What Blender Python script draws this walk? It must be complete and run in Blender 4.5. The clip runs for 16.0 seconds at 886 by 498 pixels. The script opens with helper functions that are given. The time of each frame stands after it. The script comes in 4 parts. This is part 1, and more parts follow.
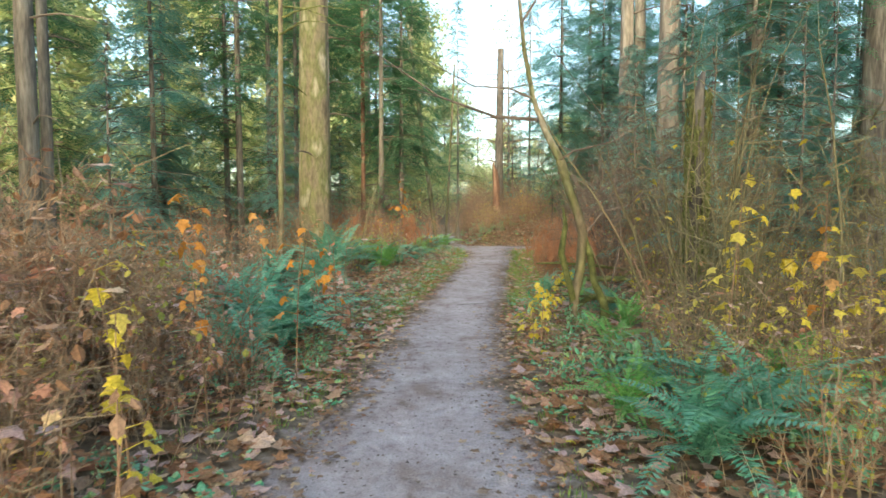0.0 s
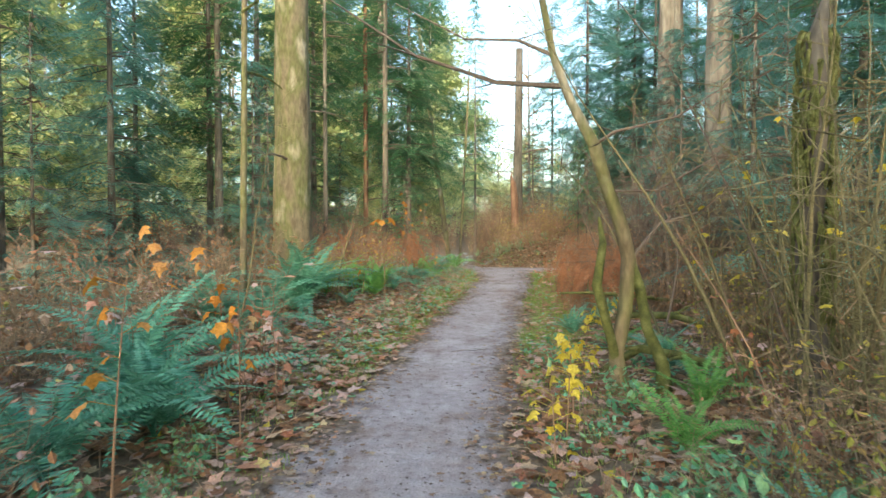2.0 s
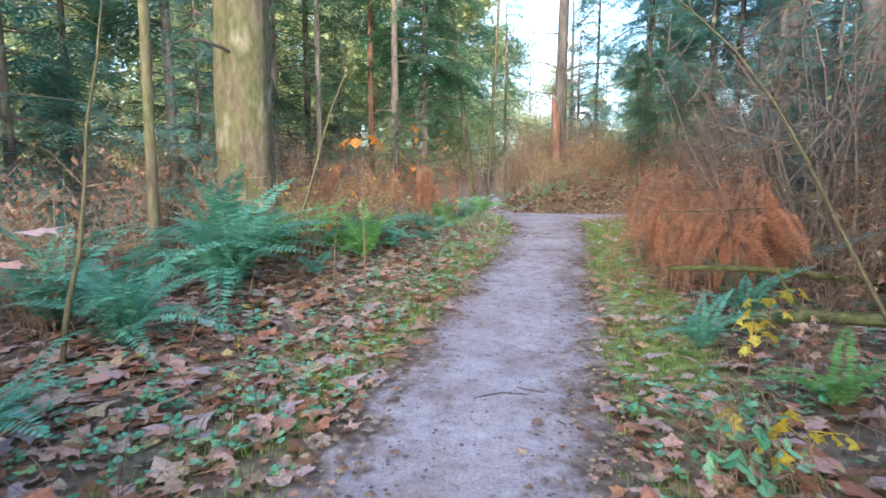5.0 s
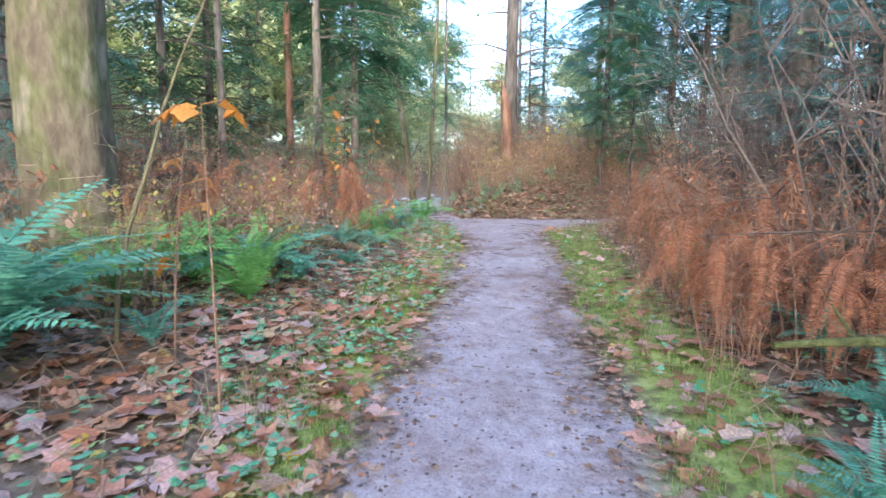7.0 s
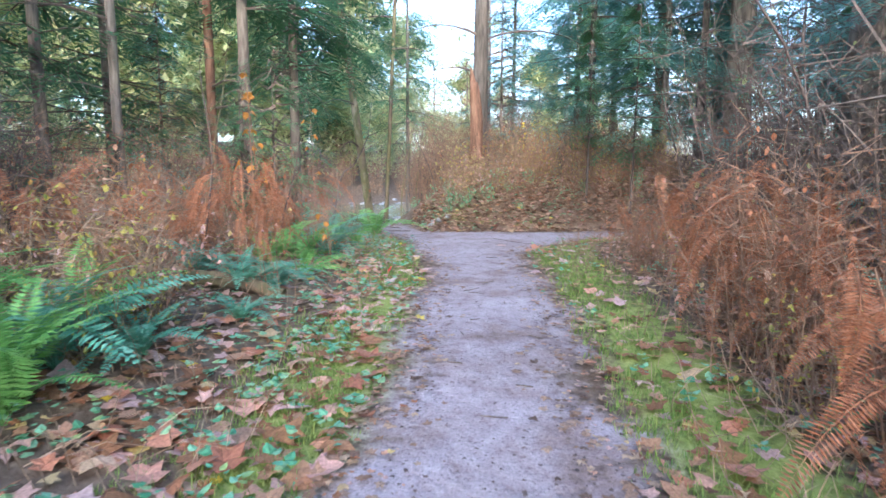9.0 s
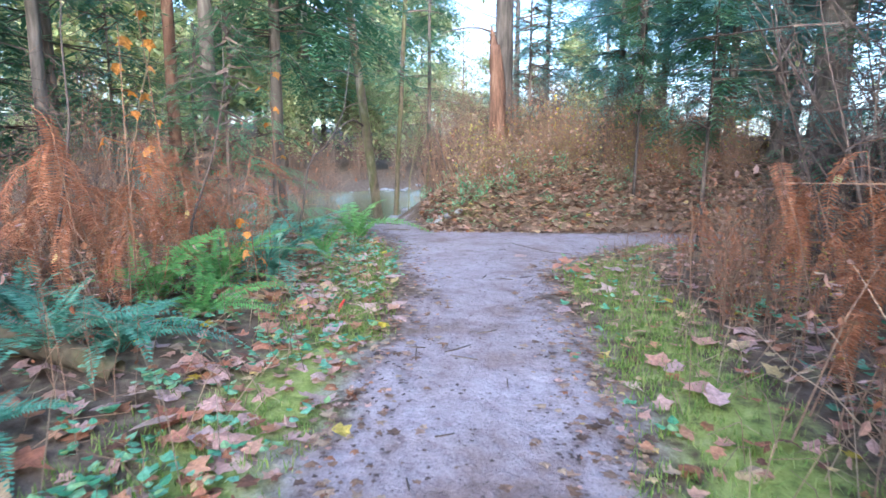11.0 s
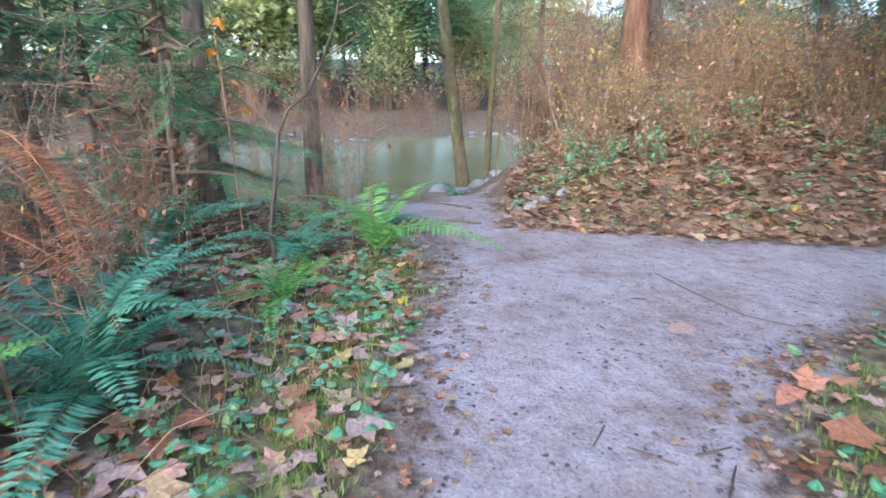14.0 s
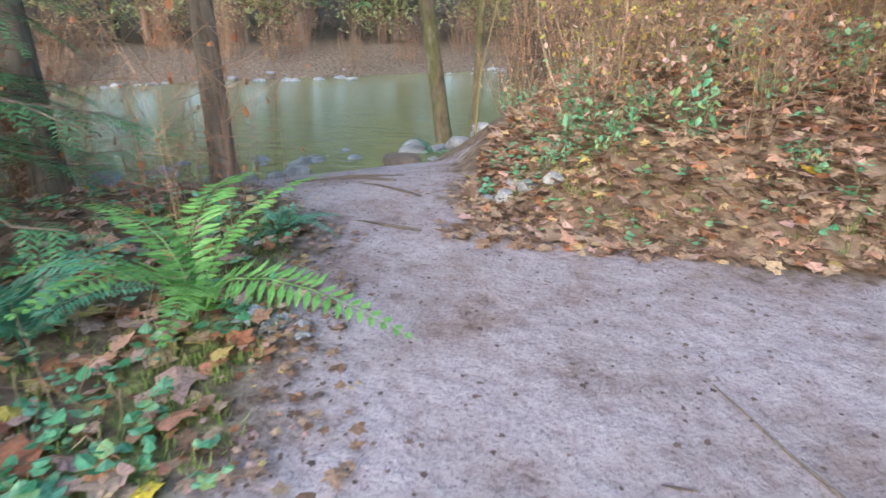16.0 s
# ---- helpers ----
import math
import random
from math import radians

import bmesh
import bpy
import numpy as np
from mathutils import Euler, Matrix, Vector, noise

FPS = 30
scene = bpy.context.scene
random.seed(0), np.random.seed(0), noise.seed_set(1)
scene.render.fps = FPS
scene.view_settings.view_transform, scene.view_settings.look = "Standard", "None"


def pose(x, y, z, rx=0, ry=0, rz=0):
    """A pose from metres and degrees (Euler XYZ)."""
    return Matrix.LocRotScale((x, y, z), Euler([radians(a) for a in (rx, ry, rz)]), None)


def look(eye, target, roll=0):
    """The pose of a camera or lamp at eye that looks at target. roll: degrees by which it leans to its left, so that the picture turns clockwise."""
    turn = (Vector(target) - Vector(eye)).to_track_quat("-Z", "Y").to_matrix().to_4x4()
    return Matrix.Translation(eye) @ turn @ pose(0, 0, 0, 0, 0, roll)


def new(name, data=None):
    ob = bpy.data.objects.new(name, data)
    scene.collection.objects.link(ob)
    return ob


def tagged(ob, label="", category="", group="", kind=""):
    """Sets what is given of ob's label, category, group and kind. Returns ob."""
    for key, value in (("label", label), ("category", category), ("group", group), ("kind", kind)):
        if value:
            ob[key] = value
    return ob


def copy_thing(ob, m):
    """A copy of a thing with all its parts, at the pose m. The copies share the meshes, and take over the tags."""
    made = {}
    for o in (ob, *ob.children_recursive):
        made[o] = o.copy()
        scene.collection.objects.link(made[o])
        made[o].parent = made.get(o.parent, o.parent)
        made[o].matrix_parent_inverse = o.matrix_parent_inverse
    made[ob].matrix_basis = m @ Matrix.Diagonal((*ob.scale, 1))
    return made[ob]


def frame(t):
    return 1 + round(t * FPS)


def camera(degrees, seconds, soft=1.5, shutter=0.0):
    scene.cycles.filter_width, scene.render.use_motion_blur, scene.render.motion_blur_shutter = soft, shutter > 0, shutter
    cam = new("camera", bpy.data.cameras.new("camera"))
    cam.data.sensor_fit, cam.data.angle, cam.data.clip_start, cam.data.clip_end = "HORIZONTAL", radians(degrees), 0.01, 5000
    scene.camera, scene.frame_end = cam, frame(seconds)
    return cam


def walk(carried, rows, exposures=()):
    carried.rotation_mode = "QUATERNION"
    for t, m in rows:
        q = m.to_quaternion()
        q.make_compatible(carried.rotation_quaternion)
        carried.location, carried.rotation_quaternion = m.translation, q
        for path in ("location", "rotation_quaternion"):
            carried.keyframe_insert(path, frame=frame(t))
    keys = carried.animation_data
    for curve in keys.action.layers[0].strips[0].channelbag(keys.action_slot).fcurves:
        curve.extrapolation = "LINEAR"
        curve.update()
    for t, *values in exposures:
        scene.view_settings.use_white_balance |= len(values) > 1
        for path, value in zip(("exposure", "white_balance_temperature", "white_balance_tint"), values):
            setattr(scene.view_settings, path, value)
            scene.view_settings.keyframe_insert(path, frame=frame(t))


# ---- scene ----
cam = camera(77.1, 16.0, 1.6, 0.25)
METRES, EYE, TILT, LEAN, TURN = 20.0, 1.7, -3.4, 0.0, 0.0
ROWS = [
    (0.0, 0.0, 0.0, 0.0, -0.0, 0.0, 0.0),
    (0.5, 0.0048, 0.0327, 0.0012, -0.24, 0.14, -0.03),
    (1.0, 0.0117, 0.0687, 0.0028, 0.02, 0.7, 0.02),
    (1.5, 0.0152, 0.1, 0.0056, 0.57, 1.54, 0.0),
    (2.0, 0.0231, 0.1323, 0.0055, 2.4, 1.92, -0.13),
    (2.5, 0.0264, 0.1647, 0.0061, 3.62, 0.25, -0.28),
    (3.0, 0.0277, 0.197, 0.0063, 5.47, -1.91, -0.47),
    (5.5, 0.0144, 0.3637, 0.0135, 4.61, -4.16, -0.42),
    (6.0, 0.0116, 0.3961, 0.0163, 2.74, -3.93, -0.31),
    (6.5, 0.0111, 0.4281, 0.018, 0.63, -3.94, -0.27),
    (7.0, 0.0125, 0.4596, 0.0198, -1.24, -4.25, -0.14),
    (7.5, 0.013, 0.4905, 0.0225, -3.48, -4.6, -0.07),
    (8.0, 0.0164, 0.522, 0.0256, -4.29, -4.35, -0.11),
    (8.5, 0.0168, 0.5523, 0.0269, -4.44, -4.24, -0.13),
    (9.0, 0.0231, 0.583, 0.0287, -4.8, -4.02, 0.02),
    (11.5, 0.0575, 0.7287, 0.04, 0.15, -6.33, -0.5),
    (12.0, 0.0593, 0.7594, 0.043, 1.55, -7.05, -0.6),
    (12.5, 0.0631, 0.7912, 0.0451, 2.66, -7.99, -0.62),
    (13.0, 0.0647, 0.8201, 0.0482, 4.72, -8.66, -0.61),
    (13.5, 0.0664, 0.8473, 0.0524, 7.48, -10.24, -0.71),
    (14.0, 0.0687, 0.8758, 0.0546, 10.33, -12.11, -0.71),
    (14.5, 0.0696, 0.9037, 0.0565, 12.34, -13.46, -0.77),
    (15.0, 0.0749, 0.9318, 0.0585, 13.1, -15.1, -0.7),
    (15.5, 0.0776, 0.9606, 0.0594, 13.8, -16.92, -0.78),
    (16.0, 0.0802, 0.9884, 0.0601, 11.69, -18.51, -0.58),
]
walk(cam, [(t, pose(0, 0, EYE, TILT, LEAN, TURN) @ pose(METRES * x, METRES * y, METRES * z, 90 + pitch, roll, yaw)) for t, x, y, z, yaw, pitch, roll in ROWS],
     exposures=[(0.0, 2.42, 6800, -3), (3.0, 2.5, 6450, -2), (5.5, 2.7, 5500, 12), (9.0, 2.78, 5300, 13), (12.5, 2.8, 5000, 13), (16.0, 2.7, 5750, 9)])

# ---- light: bright hazy sky over a shaded forest, low sun from behind the walker, held off the trail by tall firs added out of view ----
SUN_EL, SUN_AZ = radians(20), radians(188)
world = bpy.data.worlds.new("world")
scene.world = world
world.use_nodes = True
wn = world.node_tree
sky = wn.nodes.new("ShaderNodeTexSky")
sky.sky_type = "NISHITA"
sky.sun_disc = False
sky.sun_elevation, sky.sun_rotation = SUN_EL, SUN_AZ
sky.dust_density, sky.air_density = 3.0, 1.0
wn.nodes["Background"].inputs["Strength"].default_value = 0.15
wn.links.new(sky.outputs["Color"], wn.nodes["Background"].inputs["Color"])
sun = new("sun", bpy.data.lights.new("sun", "SUN"))
sun.data.energy, sun.data.angle, sun.data.color = 0.36, radians(35), (1.0, 0.95, 0.86)
sun.matrix_world = look((0, 0, 40), Vector((0, 0, 40)) - 10 * Vector((math.sin(SUN_AZ) * math.cos(SUN_EL), math.cos(SUN_AZ) * math.cos(SUN_EL), math.sin(SUN_EL))))

RNG = random.Random(7)
U = RNG.uniform


# ---- materials ----
def surface(name, colours, scale=6.0, rough=0.8, bump=0.4, island=0.0, through_light=0.0, fine=60.0, spec=0.3, stretch=(1, 1, 1)):
    """A noisy two-scale surface between several colours; island: share of colour chosen piece by piece."""
    m = bpy.data.materials.new(name)
    m.use_nodes = True
    nt = m.node_tree
    nt.nodes.clear()
    N, link = nt.nodes.new, nt.links.new
    out, bs = N("ShaderNodeOutputMaterial"), N("ShaderNodeBsdfPrincipled")
    co, mp = N("ShaderNodeTexCoord"), N("ShaderNodeMapping")
    mp.inputs["Scale"].default_value = stretch
    link(co.outputs["Object"], mp.inputs["Vector"])
    n1, n2 = N("ShaderNodeTexNoise"), N("ShaderNodeTexNoise")
    n1.inputs["Scale"].default_value, n1.inputs["Detail"].default_value = scale, 5
    n2.inputs["Scale"].default_value, n2.inputs["Detail"].default_value = fine, 3
    link(mp.outputs["Vector"], n1.inputs["Vector"])
    link(mp.outputs["Vector"], n2.inputs["Vector"])
    ramp = N("ShaderNodeValToRGB")
    while len(ramp.color_ramp.elements) < len(colours):
        ramp.color_ramp.elements.new(0.5)
    for i, c in enumerate(colours):
        ramp.color_ramp.elements[i].position = 0.05 + 0.9 * i / max(1, len(colours) - 1) if island else 0.3 + 0.4 * i / max(1, len(colours) - 1)
        ramp.color_ramp.elements[i].color = (*c, 1)
    if island:
        geo, oi, add, fr = N("ShaderNodeNewGeometry"), N("ShaderNodeObjectInfo"), N("ShaderNodeMath"), N("ShaderNodeMath")
        link(geo.outputs["Random Per Island"], add.inputs[0])
        link(oi.outputs["Random"], add.inputs[1])
        fr.operation = "FRACT"
        link(add.outputs[0], fr.inputs[0])
        mx = N("ShaderNodeMix")
        mx.inputs[0].default_value = island
        link(n1.outputs["Fac"], mx.inputs[2])
        link(fr.outputs[0], mx.inputs[3])
        link(mx.outputs[0], ramp.inputs["Fac"])
    else:
        link(n1.outputs["Fac"], ramp.inputs["Fac"])
    vary = N("ShaderNodeMix")
    vary.data_type, vary.blend_type = "RGBA", "MULTIPLY"
    vary.inputs[0].default_value = 0.55
    link(ramp.outputs["Color"], vary.inputs[6])
    r2 = N("ShaderNodeMapRange")
    r2.inputs[1].default_value, r2.inputs[2].default_value, r2.inputs[3].default_value, r2.inputs[4].default_value = 0.3, 0.7, 0.45, 1.35
    link(n2.outputs["Fac"], r2.inputs[0])
    link(r2.outputs[0], vary.inputs[7])
    link(vary.outputs[2], bs.inputs["Base Color"])
    bs.inputs["Roughness"].default_value = rough
    bs.inputs["Specular IOR Level"].default_value = spec
    if bump:
        b = N("ShaderNodeBump")
        b.inputs["Strength"].default_value, b.inputs["Distance"].default_value = bump, 0.02
        link(n2.outputs["Fac"], b.inputs["Height"])
        link(b.outputs["Normal"], bs.inputs["Normal"])
    if through_light:
        tr, ms = N("ShaderNodeBsdfTranslucent"), N("ShaderNodeMixShader")
        link(vary.outputs[2], tr.inputs["Color"])
        ms.inputs[0].default_value = through_light
        link(bs.outputs[0], ms.inputs[1])
        link(tr.outputs[0], ms.inputs[2])
        link(ms.outputs[0], out.inputs["Surface"])
    else:
        link(bs.outputs[0], out.inputs["Surface"])
    return m


BARK = surface("fir_bark", [(0.085, 0.072, 0.06), (0.175, 0.15, 0.125), (0.25, 0.222, 0.19)], 5, 0.9, 0.9, fine=20, stretch=(1, 1, 0.16))
BARK_MOSS = surface("mossy_bark", [(0.06, 0.048, 0.032), (0.18, 0.145, 0.095), (0.13, 0.13, 0.055), (0.33, 0.285, 0.21)], 2.6, 0.95, 1.0, fine=16, stretch=(1, 1, 0.4))
MOSS = surface("moss", [(0.06, 0.07, 0.025), (0.13, 0.14, 0.045), (0.21, 0.21, 0.085)], 9, 1.0, 1.0, fine=90)
TWIG = surface("twig_bark", [(0.14, 0.095, 0.065), (0.27, 0.19, 0.125), (0.38, 0.30, 0.21)], 5, 0.85, 0.3, island=0.7)
TWIG_DARK = surface("dark_twig", [(0.08, 0.06, 0.05), (0.2, 0.16, 0.13)], 6, 0.85, 0.3, island=0.5)
TWIG_RED = surface("red_twig", [(0.19, 0.11, 0.07), (0.34, 0.22, 0.145)], 6, 0.7, 0.2, island=0.5)
TWIG_MOSS = surface("mossy_twig", [(0.09, 0.075, 0.045), (0.18, 0.155, 0.08), (0.28, 0.25, 0.15)], 5, 0.9, 0.4, island=0.6)
ROTTEN = surface("rotten_wood", [(0.09, 0.05, 0.035), (0.18, 0.1, 0.065), (0.27, 0.165, 0.11)], 6, 0.95, 1.0, fine=30, stretch=(1, 1, 0.2))
NEEDLES = surface("conifer_needles", [(0.06, 0.145, 0.075), (0.10, 0.23, 0.115), (0.18, 0.32, 0.15)], 0.9, 0.5, 0, island=0.6, through_light=0.45)
NEEDLES_BLUE = surface("cedar_needles", [(0.09, 0.22, 0.185), (0.16, 0.36, 0.3), (0.26, 0.47, 0.39)], 0.9, 0.5, 0, island=0.6, through_light=0.5)
BARK_DARK = surface("weathered_bark", [(0.045, 0.039, 0.034), (0.1, 0.086, 0.074), (0.155, 0.137, 0.12)], 5, 0.9, 0.9, fine=20, stretch=(1, 1, 0.16))
NEEDLES_YOUNG = surface("young_needles", [(0.09, 0.24, 0.11), (0.15, 0.36, 0.17), (0.25, 0.44, 0.22)], 0.9, 0.5, 0, island=0.6, through_light=0.45)
# paled lime: sunlight and haze are put into this leaf colour
LEAF_LIME = surface("sun_tinted_leaves", [(0.27, 0.36, 0.15), (0.44, 0.5, 0.24), (0.6, 0.58, 0.34)], 0.7, 0.6, 0, island=0.7, through_light=0.5)
FERN = surface("sword_fern", [(0.055, 0.19, 0.115), (0.12, 0.33, 0.22), (0.24, 0.48, 0.35)], 2.5, 0.4, 0, island=0.5, through_light=0.3, spec=0.5)
FERN_LIGHT = surface("young_fern", [(0.10, 0.25, 0.06), (0.18, 0.40, 0.11), (0.26, 0.48, 0.15)], 2.5, 0.45, 0, island=0.5, through_light=0.35)
BRACKEN = surface("dead_bracken", [(0.22, 0.085, 0.045), (0.39, 0.165, 0.08), (0.52, 0.27, 0.16)], 2.5, 0.8, 0, island=0.6, through_light=0.3)
LITTER = surface("fallen_leaves", [(0.14, 0.07, 0.045), (0.34, 0.15, 0.07), (0.46, 0.25, 0.15), (0.54, 0.34, 0.28), (0.42, 0.29, 0.27), (0.55, 0.42, 0.15)], 4, 0.6, 0.2, island=0.9, through_light=0.12)
LITTER_DARK = surface("dark_leaf_bits", [(0.07, 0.05, 0.045), (0.16, 0.11, 0.09)], 4, 0.6, 0.2, island=0.9)
BANK_LEAVES = surface("old_brown_leaves", [(0.11, 0.07, 0.05), (0.23, 0.14, 0.09), (0.32, 0.22, 0.16), (0.4, 0.3, 0.2)], 4, 0.65, 0.2, island=0.9, through_light=0.1)
LEAF_OLIVE = surface("yellowing_leaves", [(0.2, 0.24, 0.06), (0.36, 0.36, 0.08), (0.5, 0.42, 0.1), (0.42, 0.22, 0.08)], 4, 0.6, 0, island=0.8, through_light=0.4)
LEAF_RUST = surface("rust_leaves", [(0.22, 0.11, 0.06), (0.38, 0.2, 0.10), (0.5, 0.34, 0.25)], 4, 0.6, 0, island=0.8, through_light=0.4)
LEAF_ORANGE = surface("orange_maple_leaf", [(0.45, 0.16, 0.025), (0.62, 0.28, 0.05), (0.62, 0.34, 0.14)], 5, 0.55, 0.1, island=0.7, through_light=0.4)
LEAF_YELLOW = surface("yellow_maple_leaf", [(0.55, 0.40, 0.04), (0.68, 0.54, 0.07), (0.62, 0.52, 0.16)], 5, 0.55, 0.1, island=0.7, through_light=0.4)
GREENS = surface("bramble_leaf", [(0.06, 0.22, 0.10), (0.13, 0.37, 0.19), (0.22, 0.46, 0.3), (0.33, 0.47, 0.14)], 3, 0.4, 0, island=0.8, through_light=0.25, spec=0.5)
GRASS = surface("grass", [(0.12, 0.22, 0.04), (0.22, 0.32, 0.07), (0.32, 0.36, 0.12)], 3, 0.7, 0, island=0.8, through_light=0.3)
ROCK = surface("river_rock", [(0.16, 0.16, 0.165), (0.3, 0.3, 0.31), (0.43, 0.43, 0.44)], 4, 0.85, 0.6)
LEAF_PINK = surface("pink_maple_leaves", [(0.3, 0.12, 0.07), (0.5, 0.22, 0.13), (0.6, 0.36, 0.29), (0.52, 0.38, 0.38), (0.58, 0.4, 0.18)], 5, 0.5, 0.15, island=0.85, through_light=0.2)
PAPER = surface("white_litter", [(0.75, 0.75, 0.74), (0.85, 0.85, 0.85)], 20, 0.6, 0.2)
ASH = surface("ash_paper", [(0.22, 0.23, 0.26), (0.38, 0.4, 0.44), (0.52, 0.53, 0.55)], 18, 0.9, 0.7)
RIBBON = surface("red_plastic", [(0.6, 0.06, 0.05), (0.7, 0.12, 0.08)], 20, 0.4, 0.1)


def ground_material():
    m = bpy.data.materials.new("forest_ground")
    m.use_nodes = True
    nt = m.node_tree
    N, link = nt.nodes.new, nt.links.new
    bs = nt.nodes["Principled BSDF"]
    bs.inputs["Roughness"].default_value = 0.95
    bs.inputs["Specular IOR Level"].default_value = 0.15
    co = N("ShaderNodeTexCoord")

    def noisy(scale, detail=6, rough=0.6):
        n = N("ShaderNodeTexNoise")
        n.inputs["Scale"].default_value, n.inputs["Detail"].default_value, n.inputs["Roughness"].default_value = scale, detail, rough
        link(co.outputs["Object"], n.inputs["Vector"])
        return n.outputs["Fac"]

    def ramp(fac, stops):
        r = N("ShaderNodeValToRGB")
        while len(r.color_ramp.elements) < len(stops):
            r.color_ramp.elements.new(0.5)
        for e, (p, c) in zip(r.color_ramp.elements, stops):
            e.position, e.color = p, (*c, 1)
        link(fac, r.inputs["Fac"])
        return r.outputs["Color"]

    def mix(fac, a, b, kind="MIX"):
        x = N("ShaderNodeMix")
        x.data_type, x.blend_type = "RGBA", kind
        if isinstance(fac, float):
            x.inputs[0].default_value = fac
        else:
            link(fac, x.inputs[0])
        link(a, x.inputs[6])
        link(b, x.inputs[7])
        return x.outputs[2]

    def mask(name, n, amount):
        a, s, c = N("ShaderNodeAttribute"), N("ShaderNodeMath"), N("ShaderNodeMapRange")
        a.attribute_name = name
        s.operation = "MULTIPLY_ADD"
        link(n, s.inputs[0])
        s.inputs[1].default_value = amount
        link(a.outputs["Fac"], s.inputs[2])
        c.interpolation_type = "SMOOTHSTEP"
        c.inputs[1].default_value, c.inputs[2].default_value = 0.5 * amount + 0.22, 0.5 * amount + 0.78
        link(s.outputs[0], c.inputs[0])
        return c.outputs[0]

    fine, mid, big = noisy(55, 5, 0.7), noisy(9), noisy(1.6)
    soil = ramp(mid, [(0.3, (0.09, 0.062, 0.042)), (0.48, (0.16, 0.118, 0.085)), (0.6, (0.21, 0.16, 0.118)), (0.75, (0.31, 0.24, 0.175))])
    dirt = ramp(big, [(0.32, (0.27, 0.215, 0.2)), (0.46, (0.37, 0.325, 0.335)), (0.56, (0.41, 0.37, 0.39)), (0.7, (0.46, 0.42, 0.445))])
    specks = ramp(fine, [(0.30, (0.3, 0.27, 0.27)), (0.41, (0.84, 0.82, 0.83)), (0.7, (1.14, 1.14, 1.15))])
    patch = ramp(mid, [(0.30, (0.66, 0.6, 0.58)), (0.42, (0.9, 0.87, 0.87)), (0.56, (1.0, 0.99, 1.0)), (0.7, (1.08, 1.08, 1.09))])
    dirt = mix(1.0, mix(1.0, dirt, specks, "MULTIPLY"), patch, "MULTIPLY")
    moss = ramp(mid, [(0.3, (0.13, 0.17, 0.045)), (0.5, (0.27, 0.33, 0.085)), (0.7, (0.38, 0.41, 0.14))])
    col = mix(mask("moss", mid, 1.3), soil, mix(0.7, moss, mix(1.0, moss, specks, "MULTIPLY")))
    col = mix(mask("trail", mid, 0.75), col, dirt)
    link(col, bs.inputs["Base Color"])
    b, b2 = N("ShaderNodeBump"), N("ShaderNodeBump")
    b.inputs["Strength"].default_value, b.inputs["Distance"].default_value = 0.7, 0.012
    b2.inputs["Strength"].default_value, b2.inputs["Distance"].default_value = 0.6, 0.05
    link(fine, b.inputs["Height"])
    link(mid, b2.inputs["Height"])
    link(b2.outputs["Normal"], b.inputs["Normal"])
    link(b.outputs["Normal"], bs.inputs["Normal"])
    return m


def water_material():
    m = bpy.data.materials.new("river_water")
    m.use_nodes = True
    nt = m.node_tree
    N, link = nt.nodes.new, nt.links.new
    bs = nt.nodes["Principled BSDF"]
    co, n, b, r = N("ShaderNodeTexCoord"), N("ShaderNodeTexNoise"), N("ShaderNodeBump"), N("ShaderNodeValToRGB")
    mp = N("ShaderNodeMapping")
    mp.inputs["Rotation"].default_value, mp.inputs["Scale"].default_value = (0, 0, radians(-37)), (0.5, 2.2, 1)
    link(co.outputs["Object"], mp.inputs["Vector"])
    link(mp.outputs["Vector"], n.inputs["Vector"])
    n.inputs["Scale"].default_value, n.inputs["Detail"].default_value = 2.2, 5
    r.color_ramp.elements[0].color, r.color_ramp.elements[1].color = (0.19, 0.19, 0.075, 1), (0.27, 0.265, 0.125, 1)
    link(n.outputs["Fac"], r.inputs["Fac"])
    link(r.outputs["Color"], bs.inputs["Base Color"])
    bs.inputs["Roughness"].default_value = 0.16
    b.inputs["Strength"].default_value, b.inputs["Distance"].default_value = 0.5, 0.06
    link(n.outputs["Fac"], b.inputs["Height"])
    link(b.outputs["Normal"], bs.inputs["Normal"])
    return m


# ---- terrain ----
RISE = ([-50, 9, 12, 14, 15.5, 18.7, 20.5, 60], [0, 0, 0.11, 0.16, 0.27, 0.41, 0.45, 0.45])
LEFT = ([-9, 3, 5, 7.6, 10, 12, 14, 16, 18, 19.5, 21, 22, 23, 23.8, 24.4, 25, 26, 30], [-1.5, -1.2, -0.95, -0.75, -0.55, -0.2, 0.12, 0.5, 0.78, 0.75, 0.6, 0.35, -0.1, -0.65, -1.5, -2.6, -4, -9])
RIGHT = ([-9, 3, 5, 7.6, 10, 12, 14, 16, 18, 19.5, 20.3, 20.8, 21.6, 22.2, 22.6, 22.9, 23.15, 23.4, 23.85, 25, 26.4, 28, 30],
         [0.8, 0.72, 0.68, 0.85, 1.13, 1.4, 1.62, 1.95, 2.22, 2.4, 2.65, 3.2, 4.1, 6, 12, 40, 3.0, 2.0, 1.05, 0.7, 0.25, -0.3, -1])


def smooth(a, b, v):
    k = np.clip((v - a) / (b - a), 0, 1)
    return k * k * (3 - 2 * k)


def river_side(x, y):
    """Metres past the near shoreline, over the river."""
    return (x + 0.53) * -0.605 + (y - 28.6) * 0.795


def bank_depth(x, y):
    """Metres inside the foot of the bank beyond the fork."""
    return np.minimum(y - 23.1 - 0.3 * np.clip(2.7 - x, 0, 9), (x - 1.2 + (y - 23.9) * 0.37) * 0.94)


